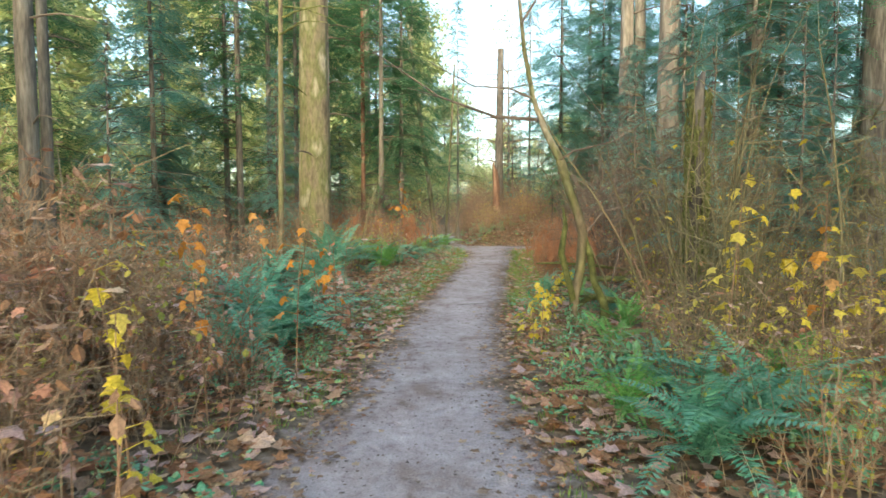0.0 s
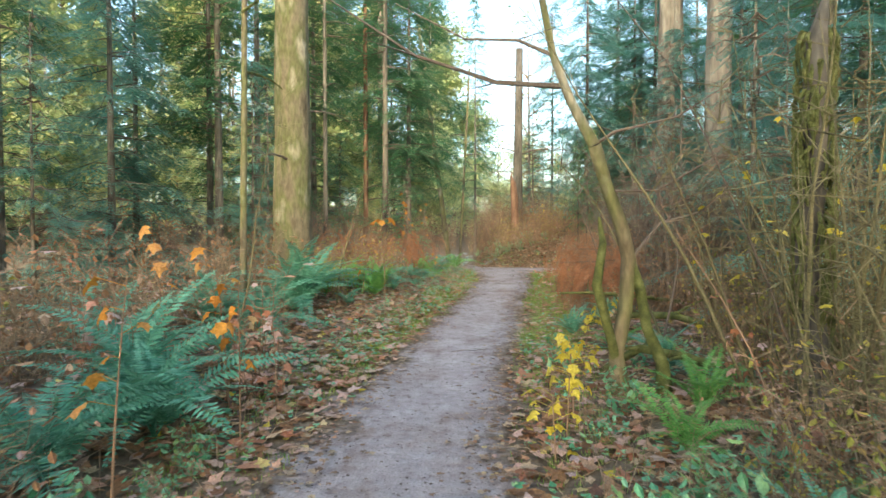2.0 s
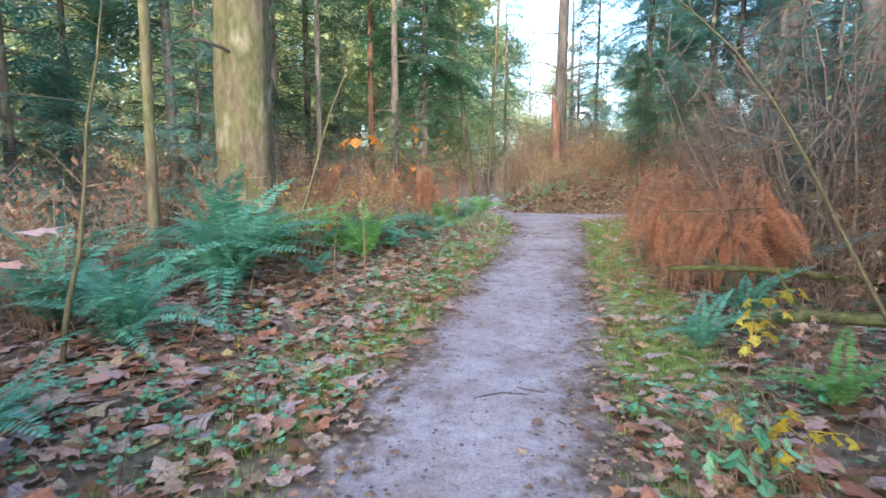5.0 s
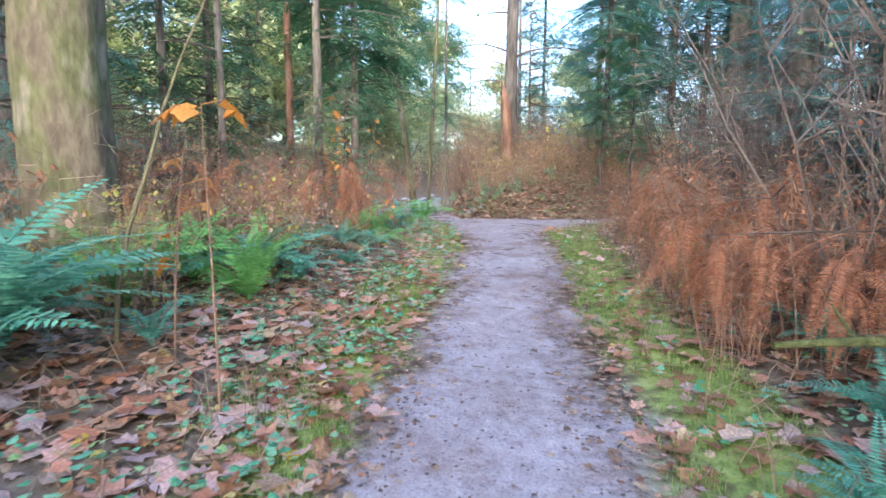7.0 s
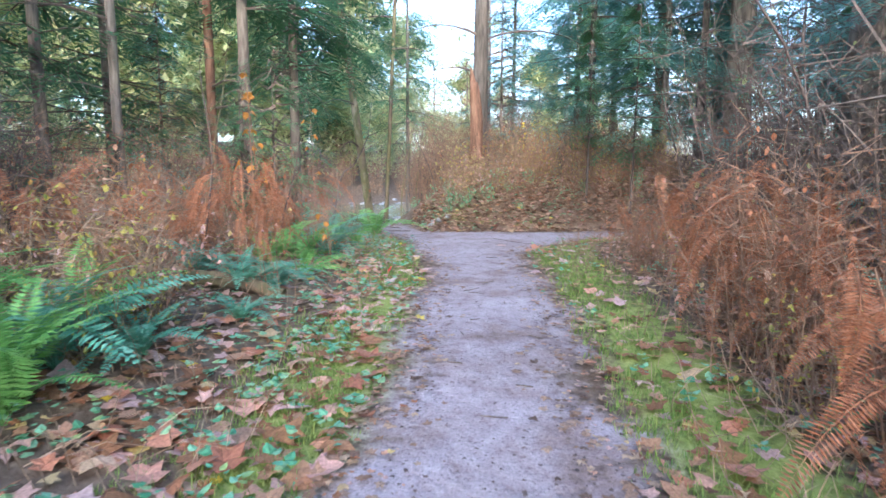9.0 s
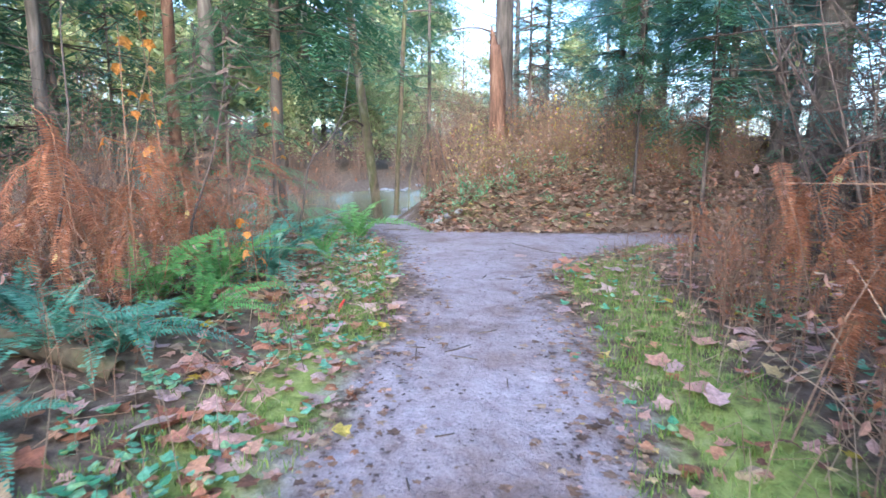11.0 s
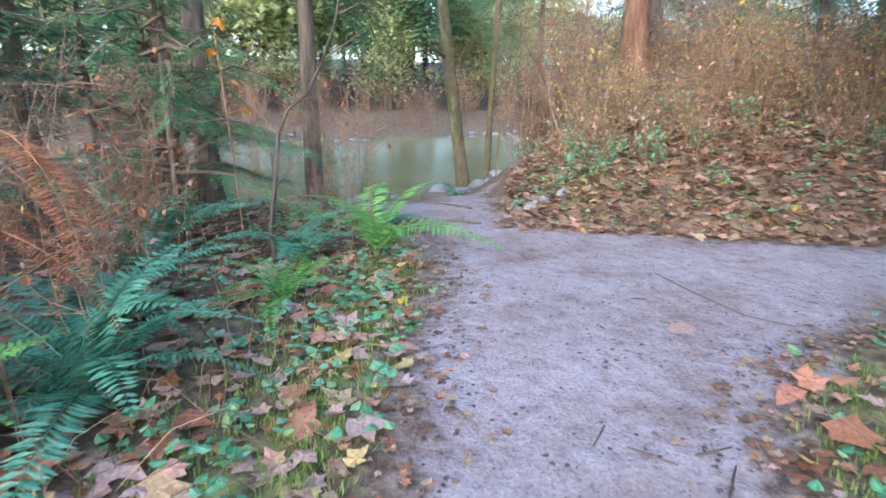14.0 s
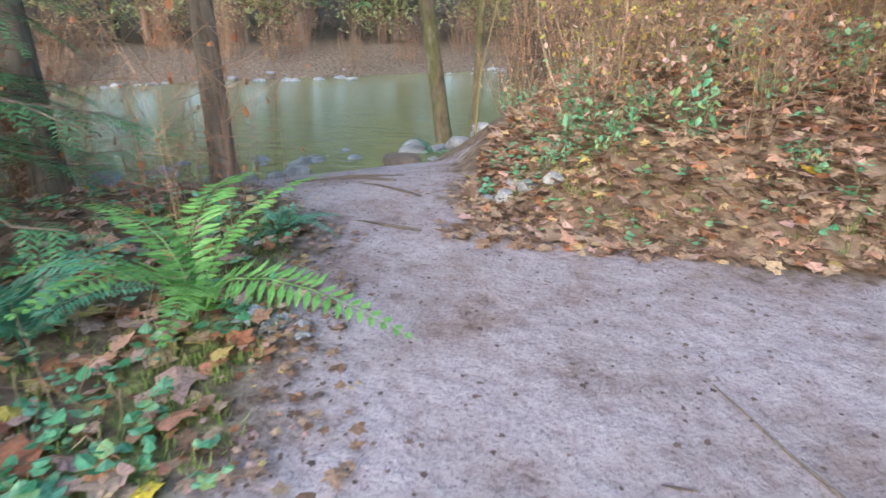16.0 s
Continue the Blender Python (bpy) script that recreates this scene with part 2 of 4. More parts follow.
def trail_in(x, y):
    return np.minimum(np.minimum(x - np.interp(y, *LEFT), np.interp(y, *RIGHT) - x), 0.5 - river_side(x, y))


def height(x, y):
    s = river_side(x, y)
    d = np.maximum(bank_depth(x, y), 0)
    off = np.maximum(-trail_in(x, y), 0)
    z = np.interp(y, *RISE) + 1.8 * (1 - np.exp(-d / 1.9)) + 0.12 * smooth(0.1, 2.0, off)
    bump = 0.5 * np.sin(x * 1.7 + 1.3 * np.sin(y * 1.1)) * np.sin(y * 1.3 + 0.7) + 0.5 * np.sin(x * 0.53 + 2) * np.sin(y * 0.47 + 1)
    z = z + 0.10 * bump * smooth(0.1, 2.5, off)
    z = z + 0.006 * np.sin(x * 9 + 2 * np.sin(y * 5)) * np.sin(y * 7 + x * 3)
    z = z + (-0.75 - z) * smooth(-4.2, 2.5, s)
    z = z + (0.9 - z) * smooth(12, 17, s) + 5 * smooth(16, 60, s)
    return z


def h1(x, y):
    return float(height(np.float64(x), np.float64(y)))


def mesh_object(name, verts, faces, material, parent=None, label="", flat=True):
    me = bpy.data.meshes.new(name)
    me.from_pydata(verts, [], faces)
    me.materials.append(material)
    if not flat:
        me.polygons.foreach_set("use_smooth", [True] * len(me.polygons))
    me.update()
    ob = new(name, me)
    if parent:
        ob.parent = parent
    if label:
        ob["label"] = label
    return ob


def spaced(lo, hi, step, far):
    mid = list(np.arange(lo, hi + step / 2, step))
    out, s, a, b = mid[:], step, mid[0], mid[-1]
    left, right = [], []
    while b < far:
        s *= 1.18
        a, b = a - s, b + s
        left.append(a)
        right.append(b)
    return np.array(left[::-1] + out + right)


GX, GY = spaced(-5.0, 7.0, 0.1, 600), spaced(-1.0, 28.0, 0.1, 600)
gx, gy = np.meshgrid(GX, GY)
gz = height(gx, gy)
nx, ny = len(GX), len(GY)
idx = np.arange(nx * ny).reshape(ny, nx)
quads = np.stack([idx[:-1, :-1], idx[:-1, 1:], idx[1:, 1:], idx[1:, :-1]], -1).reshape(-1, 4)
ground = mesh_object("ground", np.stack([gx, gy, gz], -1).reshape(-1, 3).tolist(), quads.tolist(), ground_material(), flat=False)
tagged(ground, "forest floor with grey dirt trail, moss verges and leaf litter", "ground", kind="structure")
tin = trail_in(gx, gy)
wander = 0.13 * np.sin(gy * 2.3 + 1.7 * np.sin(gy * 0.9)) + 0.10 * np.sin(gy * 5.1 + 2 * gx) + 0.06 * np.sin(gy * 11.3 - 3 * gx)
trail_mask = np.clip(0.42 + (np.minimum(tin, -bank_depth(gx, gy)) + wander) / 0.85, 0, 1)
verge = np.clip(1 - np.abs(tin + 0.3 + 0.25 * (gx > 1.4)) / 0.65, 0, 1) * smooth(8, 12.5, gy) * (1 - smooth(21.3, 23.0, gy)) * np.where(gx > 1.2, 1.15 - 0.55 * smooth(15.5, 18, gy), 1.0 - 0.5 * smooth(16.5, 19, gy))
moss_mask = np.maximum(verge, 0.22 * (tin < 0) * smooth(14, 17, gx * 0 + gy) * (gy < 22))
for key, values in (("trail", trail_mask), ("moss", moss_mask)):
    layer = ground.data.attributes.new(key, "FLOAT", "POINT")
    layer.data.foreach_set("value", values.astype(np.float32).reshape(-1))

wv, wf = [], []
for i in range(41):
    for j in range(9):
        along, over = -200 + 10 * i, -1.5 + 17.5 * j / 8
        wv.append((-0.53 + 0.795 * along - 0.605 * over, 28.6 + 0.605 * along + 0.795 * over, -0.1))
for i in range(40):
    for j in range(8):
        k = i * 9 + j
        wf.append((k, k + 9, k + 10, k + 1))
tagged(mesh_object("water", wv, wf, water_material(), flat=False), "slow olive-green river water with faint ripples", "river", kind="structure")


# ---- building blocks ----
class Build:
    """Gathers vertices and faces of one mesh."""

    def __init__(self):
        self.v, self.f = [], []

    def tube(self, pts, radii, sides=6, cap=True, ragged=0.0, ridge=0.0):
        base = len(self.v)
        pts = [Vector(p) for p in pts]
        grooves = [1 + (U(-ridge, ridge) if ridge else 0) for _ in range(sides)]
        for i, p in enumerate(pts):
            d = (pts[min(i + 1, len(pts) - 1)] - pts[max(i - 1, 0)]).normalized()
            a = d.cross(Vector((0.31, 0.87, 0.39))).normalized()
            b = d.cross(a)
            for k in range(sides):
                w = 2 * math.pi * k / sides
                r = radii[i] * grooves[k] * (1 + (U(-ragged, ragged) if ragged else 0))
                self.v.append(p + r * (math.cos(w) * a + math.sin(w) * b))
        for i in range(len(pts) - 1):
            for k in range(sides):
                q, n = base + i * sides, (k + 1) % sides
                self.f.append((q + k, q + n, q + sides + n, q + sides + k))
        if cap:
            self.f.append(tuple(base + (len(pts) - 1) * sides + k for k in range(sides)))

    def blade(self, p, d, side, length, width, bend=0.0):
        """A pointed leaflet with a fold."""
        b = len(self.v)
        up = d.cross(side).normalized()
        m = p + d * length * 0.45 + up * bend * length * 0.3
        self.v += [p, m + side * width * 0.5, p + d * length - up * bend * length * 0.3, m - side * width * 0.5]
        self.f.append((b, b + 1, b + 2, b + 3))

    def maple(self, p, d, side, size, cup=0.15):
        """A lobed leaf about size across."""
        b = len(self.v)
        up = d.cross(side).normalized()
        shape = ((0.0, 0.0), (0.36, 0.05), (0.30, 0.25), (0.52, 0.45), (0.26, 0.55), (0.16, 0.70), (0.0, 1.0), (-0.16, 0.70), (-0.26, 0.55), (-0.52, 0.45), (-0.30, 0.25), (-0.36, 0.05))
        self.v.append(p + d * 0.38 * size)
        for x, y in shape:
            r = U(0.85, 1.1)
            self.v.append(p + size * (side * x * r + d * y * r + up * (cup * (x * x * 3 + (y - 0.38) ** 2) + U(-0.04, 0.04))))
        n = len(shape)
        for i in range(n):
            self.f.append((b, b + 1 + i, b + 1 + (i + 1) % n))

    def oval(self, p, d, side, size, width=0.6):
        b = len(self.v)
        up = d.cross(side).normalized()
        for x, y, z in ((0, 0, 0), (0.5, 0.35, 0.08), (0.36, 0.75, 0.05), (0, 1, -0.08), (-0.36, 0.75, 0.05), (-0.5, 0.35, 0.08)):
            self.v.append(p + size * (side * x * width + d * y + up * z))
        self.f += [(b, b + 1, b + 2, b + 3), (b, b + 3, b + 4, b + 5)]

    def make(self, name, material, parent=None, label="", flat=True):
        return mesh_object(name, self.v, self.f, material, parent, label, flat)


def unit(az, el):
    return Vector((math.cos(az) * math.cos(el), math.sin(az) * math.cos(el), math.sin(el)))


def level_side(d):
    s = d.cross(Vector((0, 0, 1)))
    return s.normalized() if s.length > 1e-4 else Vector((1, 0, 0))


def root(name, x=0, y=0, z=None, turn=0, size=1):
    e = new(name)
    e.empty_display_size = 0.2
    e.matrix_basis = pose(x, y, h1(x, y) if z is None else z, 0, 0, turn) @ Matrix.Scale(size, 4)
    return e


def put(thing, x, y, turn=0, size=1.0, sink=0.03, lean=0.0):
    c = copy_thing(thing, pose(x, y, h1(x, y) - sink, lean, 0, turn))
    c.scale = (size, size, size)
    return c


def hide_pattern(thing):
    """Removes the first of a kind once its copies stand."""
    for o in (*thing.children_recursive, thing):
        bpy.data.objects.remove(o)


# ---- trees ----
def conifer(tall, spread, start, needles, bark, whorls, label, thick=0.14, droop=0.35, fine=4.5, spray=1.05):
    t = tagged(root("conifer_tree", 0, 0, 0), label, "tree")
    tr = Build()
    tr.tube([(0.05 * math.sin(z), 0.05 * math.cos(z * 0.7), z * tall) for z in (0, 0.02, 0.1, 0.3, 0.6, 1)], [thick * k for k in (1.5, 1.1, 1, 0.8, 0.5, 0.05)], 10, ragged=0.05)
    twig, crown = Build(), Build()
    for w in range(whorls):
        k = w / (whorls - 1)
        z = tall * (start + (0.985 - start) * k)
        for _ in range(RNG.choice((3, 4, 4, 5))):
            az = U(0, 6.283)
            ln = spread * (1 - k) ** 0.75 * U(0.6, 1.15) + 0.15
            pts = []
            for i in range(5):
                q = i / 4
                pts.append(Vector((math.cos(az) * ln * q, math.sin(az) * ln * q, z + U(-0.1, 0.1) + ln * (0.12 * q - droop * q * q))))
            twig.tube(pts, [0.022, 0.016, 0.011, 0.007, 0.003], 3, cap=False)
            n = max(5, int(ln * fine))
            for i in range(n):
                q = 0.18 + 0.82 * i / n
                seg = min(3, int(q * 4))
                p = pts[seg].lerp(pts[seg + 1], q * 4 - seg)
                for hand in (-1, 1):
                    if U(0, 1) < 0.12:
                        continue
                    d = unit(az + hand * U(0.6, 1.2), U(-0.6, 0.05))
                    sl = spray * U(0.42, 0.85) * (1.15 - 0.55 * q) * (0.5 + 0.25 * min(2, ln))
                    s = level_side(d)
                    for j in range(5):
                        a = p + d * sl * (0.03 + 0.2 * j) + Vector((0, 0, -0.05 * j * sl))
                        crown.blade(a, (d + s * U(0.5, 0.9)).normalized(), level_side(d), sl * (0.5 - 0.06 * j), sl * 0.1)
                        crown.blade(a, (d - s * U(0.5, 0.9)).normalized(), level_side(d), sl * (0.5 - 0.06 * j), sl * 0.1)
    tr.make("trunk", bark, t, flat=False)
    tagged(twig.make("branchwork", TWIG_DARK, t), kind="stuff")
    crown.make("crown", needles, t)
    return t


def broadleaf(tall, spread, leaf_mat, leaves, label, bark=BARK, thick=0.12, size=0.16):
    t = tagged(root("broadleaf_tree", 0, 0, 0), label, "tree")
    tr, limb, crown = Build(), Build(), Build()
    tr.tube([(0.15 * math.sin(3 * z), 0.15 * math.sin(2 * z + 1) - 0.13, z * tall) for z in (0, 0.1, 0.3, 0.5, 0.75, 1)], [thick * k for k in (1.3, 1, 0.85, 0.65, 0.35, 0.06)], 8, ragged=0.06)
    ends = []
    for _ in range(34):
        z, az = tall * U(0.1, 0.97), U(0, 6.283)
        ln, p = spread * U(0.5, 1) * (1.15 - z / tall * 0.7), Vector((0, 0, z))
        pts = [p.copy()]
        el = U(0.2, 0.9)
        for i in range(4):
            p = p + unit(az + U(-0.4, 0.4), el + U(-0.3, 0.2)) * ln / 4
            pts.append(p.copy())
            ends.append((p.copy(), az))
        limb.tube(pts, [0.04, 0.03, 0.02, 0.012, 0.005], 4, cap=False)
        for i in range(2, 5):
            e = pts[i] + unit(U(0, 6.28), U(-0.2, 0.8)) * U(0.3, 0.8)
            limb.tube([pts[i], pts[i].lerp(e, 0.5) + Vector((0, 0, 0.05)), e], [0.012, 0.008, 0.003], 3, cap=False)
            ends.append((e, az))
    for _ in range(leaves):
        p, az = RNG.choice(ends)
        d = unit(U(0, 6.28), U(-1.2, 0.4))
        crown.blade(p + Vector((RNG.gauss(0, 0.38), RNG.gauss(0, 0.38), RNG.gauss(0, 0.34))), d, level_side(d), size * U(0.6, 1.3), size * U(0.5, 0.9), 0.2)
    tr.make("trunk", bark, t, flat=False)
    tagged(limb.make("branchwork", TWIG, t), kind="stuff")
    if leaves:
        crown.make("crown", leaf_mat, t)
    return t


def bare_trunk(x, y, r, tall, mat, label, lean=(0, 0), flare=1.5, branches=6, moss=False):
    """A big trunk whose crown stays out of view."""
    t = tagged(root("tree", x, y, h1(x, y) - 0.08), label, "tree")
    b = Build()
    zs = (0, 0.25, 0.7, 1.4, 2.4, 3.6, 5, 7, 9, tall)
    b.tube([(lean[0] * z + 0.04 * r * math.sin(z * 2), lean[1] * z + 0.05 * r * math.sin(z * 1.3 + x), z) for z in zs],
           [r * k for k in (flare, 1 + (flare - 1) * 0.5, 1.06, 1, 0.97, 0.93, 0.88, 0.82, 0.74, 0.6)], 30 if r > 0.2 else 14, ragged=0.02, ridge=0.07)
    b.make("trunk", mat, t, flat=False)
    for _ in range(branches):
        z, az, ln = U(2.5, tall * 0.9), U(0, 6.28), U(0.8, 2.2)
        q = Build()
        p = Vector((lean[0] * z, lean[1] * z, z)) + unit(az, 0) * r * 0.7
        pts = [p + unit(az, 0) * ln * i / 5 + Vector((U(-.05, .05), U(-.05, .05), 0.25 * ln * (i / 5 - (i / 5) ** 2 * 1.4))) for i in range(6)]
        q.tube(pts, [0.03 * (1 - i / 6.5) for i in range(6)], 5)
        q.make("branch", MOSS if moss else TWIG_DARK, t)
    return t


# ---- undergrowth ----
def frond(length, width, arch, leaflets, material, narrow=0.9):
    """One pinnate frond along +x, rising then arching over."""
    b = Build()
    pts = []
    for i in range(8):
        q = i / 7
        pts.append(Vector((length * (0.25 * q + 0.72 * q ** 1.25), 0.0, length * (0.95 * q - arch * q * q))))
    b.tube(pts, [0.005 * (1 - 0.8 * i / 7) for i in range(8)], 3, cap=False)
    for i in range(leaflets):
        q = 0.14 + 0.86 * i / leaflets
        k = min(6, int(q * 7))
        p = pts[k].lerp(pts[k + 1], q * 7 - k)
        ax = (pts[k + 1] - pts[k]).normalized()
        w = width * (min(1, 0.55 + q * 1.6) if q < 0.5 else (1 - ((q - 0.5) / 0.5) ** 1.7) * 0.95 + 0.05)
        for hand in (-1, 1):
            d = (Vector((0, hand, 0)) + ax * 0.28 + Vector((0, 0, U(-0.28, 0.05)))).normalized()
            b.blade(p, d, ax, w * U(0.88, 1.08), length * narrow / leaflets, 0.1)
    me = b.make("frond", material)
    data = me.data
    bpy.data.objects.remove(me)
    return data


FRONDS = {"green": [frond(1.0, 0.13, a, 30, FERN) for a in (0.75, 0.95, 1.15)],
          "light": [frond(1.0, 0.13, a, 30, FERN_LIGHT) for a in (0.7, 0.9, 1.1)],
          "dead": [frond(1.0, U(0.09, 0.13), a, 40, BRACKEN, 0.6) for a in (0.6, 0.85, 1.1, 1.4, 1.6)]}


def fern(x, y, size=0.9, count=14, kind="green", label="", spread=(0.0, 6.283), up=0.0):
    names = {"green": ("sword_fern", "arching deep green sword fern on the forest floor"), "light": ("sword_fern", "bright green sword fern beside the trail"),
             "dead": ("bracken", "drooping rust-brown dead bracken clump by the trail")}
    t = tagged(root(names[kind][0], x, y, h1(x, y) - 0.02), label or names[kind][1], "fern", "ferns beside the trail")
    for i in range(count):
        o = new("frond", RNG.choice(FRONDS[kind]))
        o.parent = t
        az = spread[0] + (spread[1] - spread[0]) * (i + U(-0.3, 0.3)) / count
        s = size * U(0.7, 1.12)
        o.matrix_basis = Matrix.Rotation(az, 4, "Z") @ Matrix.Rotation(U(-0.45, 0.3) - up, 4, "Y") @ Matrix.Rotation(U(-0.3, 0.3), 4, "X") @ Matrix.Scale(s, 4)
    return t


def bracken(x, y, tall, stalks=5, each=6):
    """Standing dead bracken: stalks with withered fronds hanging from them."""
    t = tagged(root("bracken", x, y, h1(x, y) - 0.02), "standing rust-orange dead bracken with hanging fronds", "fern", "ferns beside the trail")
    for _ in range(stalks):
        a, ln, off = U(0, 6.283), tall * U(0.7, 1.1), Vector((U(-0.2, 0.2), U(-0.2, 0.2), 0))
        top = off + Vector((math.cos(a) * 0.3 * ln, math.sin(a) * 0.3 * ln, ln))
        mid = off.lerp(top, 0.55) + Vector((0, 0, 0.1))
        b = Build()
        b.tube([off, mid, top], [0.006, 0.005, 0.003], 4)
        b.make("stalk", TWIG_RED, t)
        for i in range(each):
            q = 0.35 + 0.65 * i / (each - 1)
            o = new("frond", RNG.choice(FRONDS["dead"]))
            o.parent = t
            o.matrix_basis = Matrix.Translation(mid.lerp(top, (q - 0.35) / 0.65)) @ Matrix.Rotation(a + U(-2.2, 2.2), 4, "Z") @ Matrix.Rotation(U(0.7, 1.35), 4, "Y") @ Matrix.Rotation(U(-0.6, 0.6), 4, "X") @ Matrix.Scale(tall * U(0.4, 0.65), 4)
    return t


def shrub(name, tall, stems, leaf_mat, leaves, label, twig=TWIG, leaf=0.07, spread=0.5, maple=False, fine=1.0):
    """A thicket plant: fine forked stems with a few dead leaves."""
    t = tagged(root(name, 0, 0, 0), label, "shrub", "undergrowth shrubs")
    b, l = Build(), Build()
    tips = []
    for _ in range(stems):
        az, lean, ln = U(0, 6.283), U(0.02, spread), tall * U(0.45, 1.1)
        p = Vector((U(-0.28, 0.28), U(-0.28, 0.28), -0.05))
        pts = [p.copy()]
        for i in range(5):
            p = p + unit(az + U(-0.5, 0.5), math.pi / 2 - lean - U(-0.12, 0.22) * i * 0.5) * ln / 5
            pts.append(p.copy())
        r = fine * U(0.004, 0.009) * (0.7 + 0.3 * tall)
        b.tube(pts, [r * (1 - 0.16 * i) for i in range(6)], 3, cap=False)
        for i in range(1, 6):
            tips.append(pts[i])
            for _ in range(2):
                e = pts[i] + unit(U(0, 6.283), U(-0.2, 1.1)) * U(0.12, 0.42) * (0.5 + 0.35 * tall)
                b.tube([pts[i], e], [r * 0.6, r * 0.2], 3, cap=False)
                tips.append(e)
    for _ in range(leaves):
        p = RNG.choice(tips)
        d = unit(U(0, 6.283), U(-1.4, 0.1))
        s = level_side(d)
        (l.maple if maple else l.oval)(p, d, s, leaf * U(0.6, 1.4))
    tagged(b.make("stem_tangle", twig, t), kind="stuff")
    if leaves:
        tagged(l.make("leafage", leaf_mat, t), kind="stuff")
    return t


def sapling(x, y, tall, leaf_mat, leaves, size, label, lean=0.1, low=0.45, az=None):
    """A maple shoot that still carries some big leaves."""
    t = tagged(root("maple_sapling", x, y), label, "sapling")
    az = U(0, 6.28) if az is None else az
    st = Build()
    pts = [Vector((math.cos(az) * lean * tall * (i / 5) ** 1.5, math.sin(az) * lean * tall * (i / 5) ** 1.5, tall * i / 5 - 0.04)) for i in range(6)]
    st.tube(pts, [0.009 * (1 - 0.14 * i) for i in range(6)], 5)
    st.make("stem", TWIG_RED, t)
    for i in range(leaves):
        q = low + (1 - low) * (i + 0.5) / leaves
        k = min(4, int(q * 5))
        p = pts[k].lerp(pts[k + 1], q * 5 - k)
        a = U(0, 6.283)
        e = p + unit(a, 0.3) * U(0.05, 0.2)
        b = Build()
        b.tube([p, e], [0.003, 0.002], 3, cap=False)
        d = unit(a + U(-0.4, 0.4), U(-1.35, -0.5))
        b.maple(e, d, level_side(d), size * U(0.6, 1.15), U(0.1, 0.5))
        b.make("leaf", leaf_mat, t)
    return t


def log(pts, radii, mat, name, label, category, stubs=0, lift=0.0):
    t = tagged(root(name, *pts[0][:2], 0), label, category)
    o = Vector((pts[0][0], pts[0][1], 0))
    b = Build()
    b.tube([Vector((p[0], p[1], h1(p[0], p[1]) + p[2])) - o for p in pts], radii, 8, ragged=0.12)
    b.make("stem", mat, t, flat=False)
    for _ in range(stubs):
        i = RNG.randrange(1, len(pts) - 1)
        p = Vector((pts[i][0], pts[i][1], h1(pts[i][0], pts[i][1]) + pts[i][2])) - o
        s = Build()
        d = unit(U(0, 6.28), U(0, 0.9))
        s.tube([p, p + d * 0.25, p + d * U(0.35, 0.8) + Vector((U(-.1, .1), U(-.1, .1), 0))], [radii[i] * 0.5, radii[i] * 0.35, 0.005], 5)
        s.make("branch", mat, t)
    return t


# ---- the trees by the trail ----
bare_trunk(-3.43, 15.0, 0.41, 13, BARK_MOSS, "thick mossy old conifer trunk with flared base", flare=1.55, branches=8)
bare_trunk(-9.0, 12.2, 0.2, 13, BARK, "straight grey-barked conifer trunk among shrubs", branches=6)
bare_trunk(-9.6, 13.6, 0.13, 13, BARK, "slim dark conifer trunk behind another", branches=6)
bare_trunk(-3.85, 13.2, 0.065, 10, BARK_MOSS, "slim moss-covered tree with forked top", lean=(0.01, 0.01), branches=5, moss=True)
bare_trunk(6.7, 16.8, 0.33, 14, BARK, "large grey conifer trunk behind the thicket", branches=4)
bare_trunk(5.7, 17.6, 0.24, 14, BARK, "grey conifer trunk beside a larger one", branches=4)
bare_trunk(9.6, 17.5, 0.30, 14, BARK, "grey conifer trunk in the dim woods", branches=6)
bare_trunk(11.5, 15.0, 0.35, 14, BARK, "broad grey conifer trunk in the dim woods", branches=6)
bare_trunk(8.5, 24.5, 0.3, 14, BARK, "grey conifer trunk on the bank", branches=6)
bare_trunk(-3.45, 24.2, 0.10, 11, ROTTEN, "slim reddish-brown conifer trunk near the river", branches=7)
bare_trunk(-0.25, 29.0, 0.125, 12, BARK_MOSS, "leaning mossy tree on the river shore", lean=(-0.13, 0.02), branches=4)
bare_trunk(0.1, 29.6, 0.07, 10, BARK_MOSS, "thin dark tree on the river shore", lean=(0.05, 0), branches=6)
bare_trunk(-4.6, 22.5, 0.09, 11, BARK, "slim conifer trunk by the river", branches=8)
bare_trunk(-6.5, 21.0, 0.10, 12, BARK, "brown conifer trunk by the river", branches=8)

# broken pole and the rotten stump in front of it
t = tagged(root("dead_tree", 2.6, 26.0), "tall dead grey pole with broken top and bare limbs", "dead tree")
b = Build()
b.tube([(0, 0, -0.1), (0.02, 0, 1), (0, 0.02, 3), (0.03, 0, 5), (0.05, 0, 7.6)], [0.24, 0.2, 0.18, 0.165, 0.15], 12, ragged=0.08)
b.make("trunk", BARK_DARK, t, flat=False)
for z, a, ln in ((3.2, 0.0, 2.6), (3.3, 3.4, 1.8), (4.4, 2.6, 1.2), (5.5, 0.4, 1.4), (6.4, 3.0, 0.8), (2.4, 3.3, 1.3)):
    b = Build()
    pts = [Vector((0, 0, z)) + unit(a, 0) * ln * i / 5 + Vector((0, U(-.04, .04), 0.5 * ln * (i / 5 - (i / 5) ** 2) * 0.9)) for i in range(6)]
    b.tube(pts, [0.035 * (1 - i / 6.3) for i in range(6)], 5)
    b.make("branch", TWIG_DARK, t)
t = tagged(root("tree_stump", 2.42, 25.3), "rotten reddish-brown broken snag with splintered tip", "tree stump")
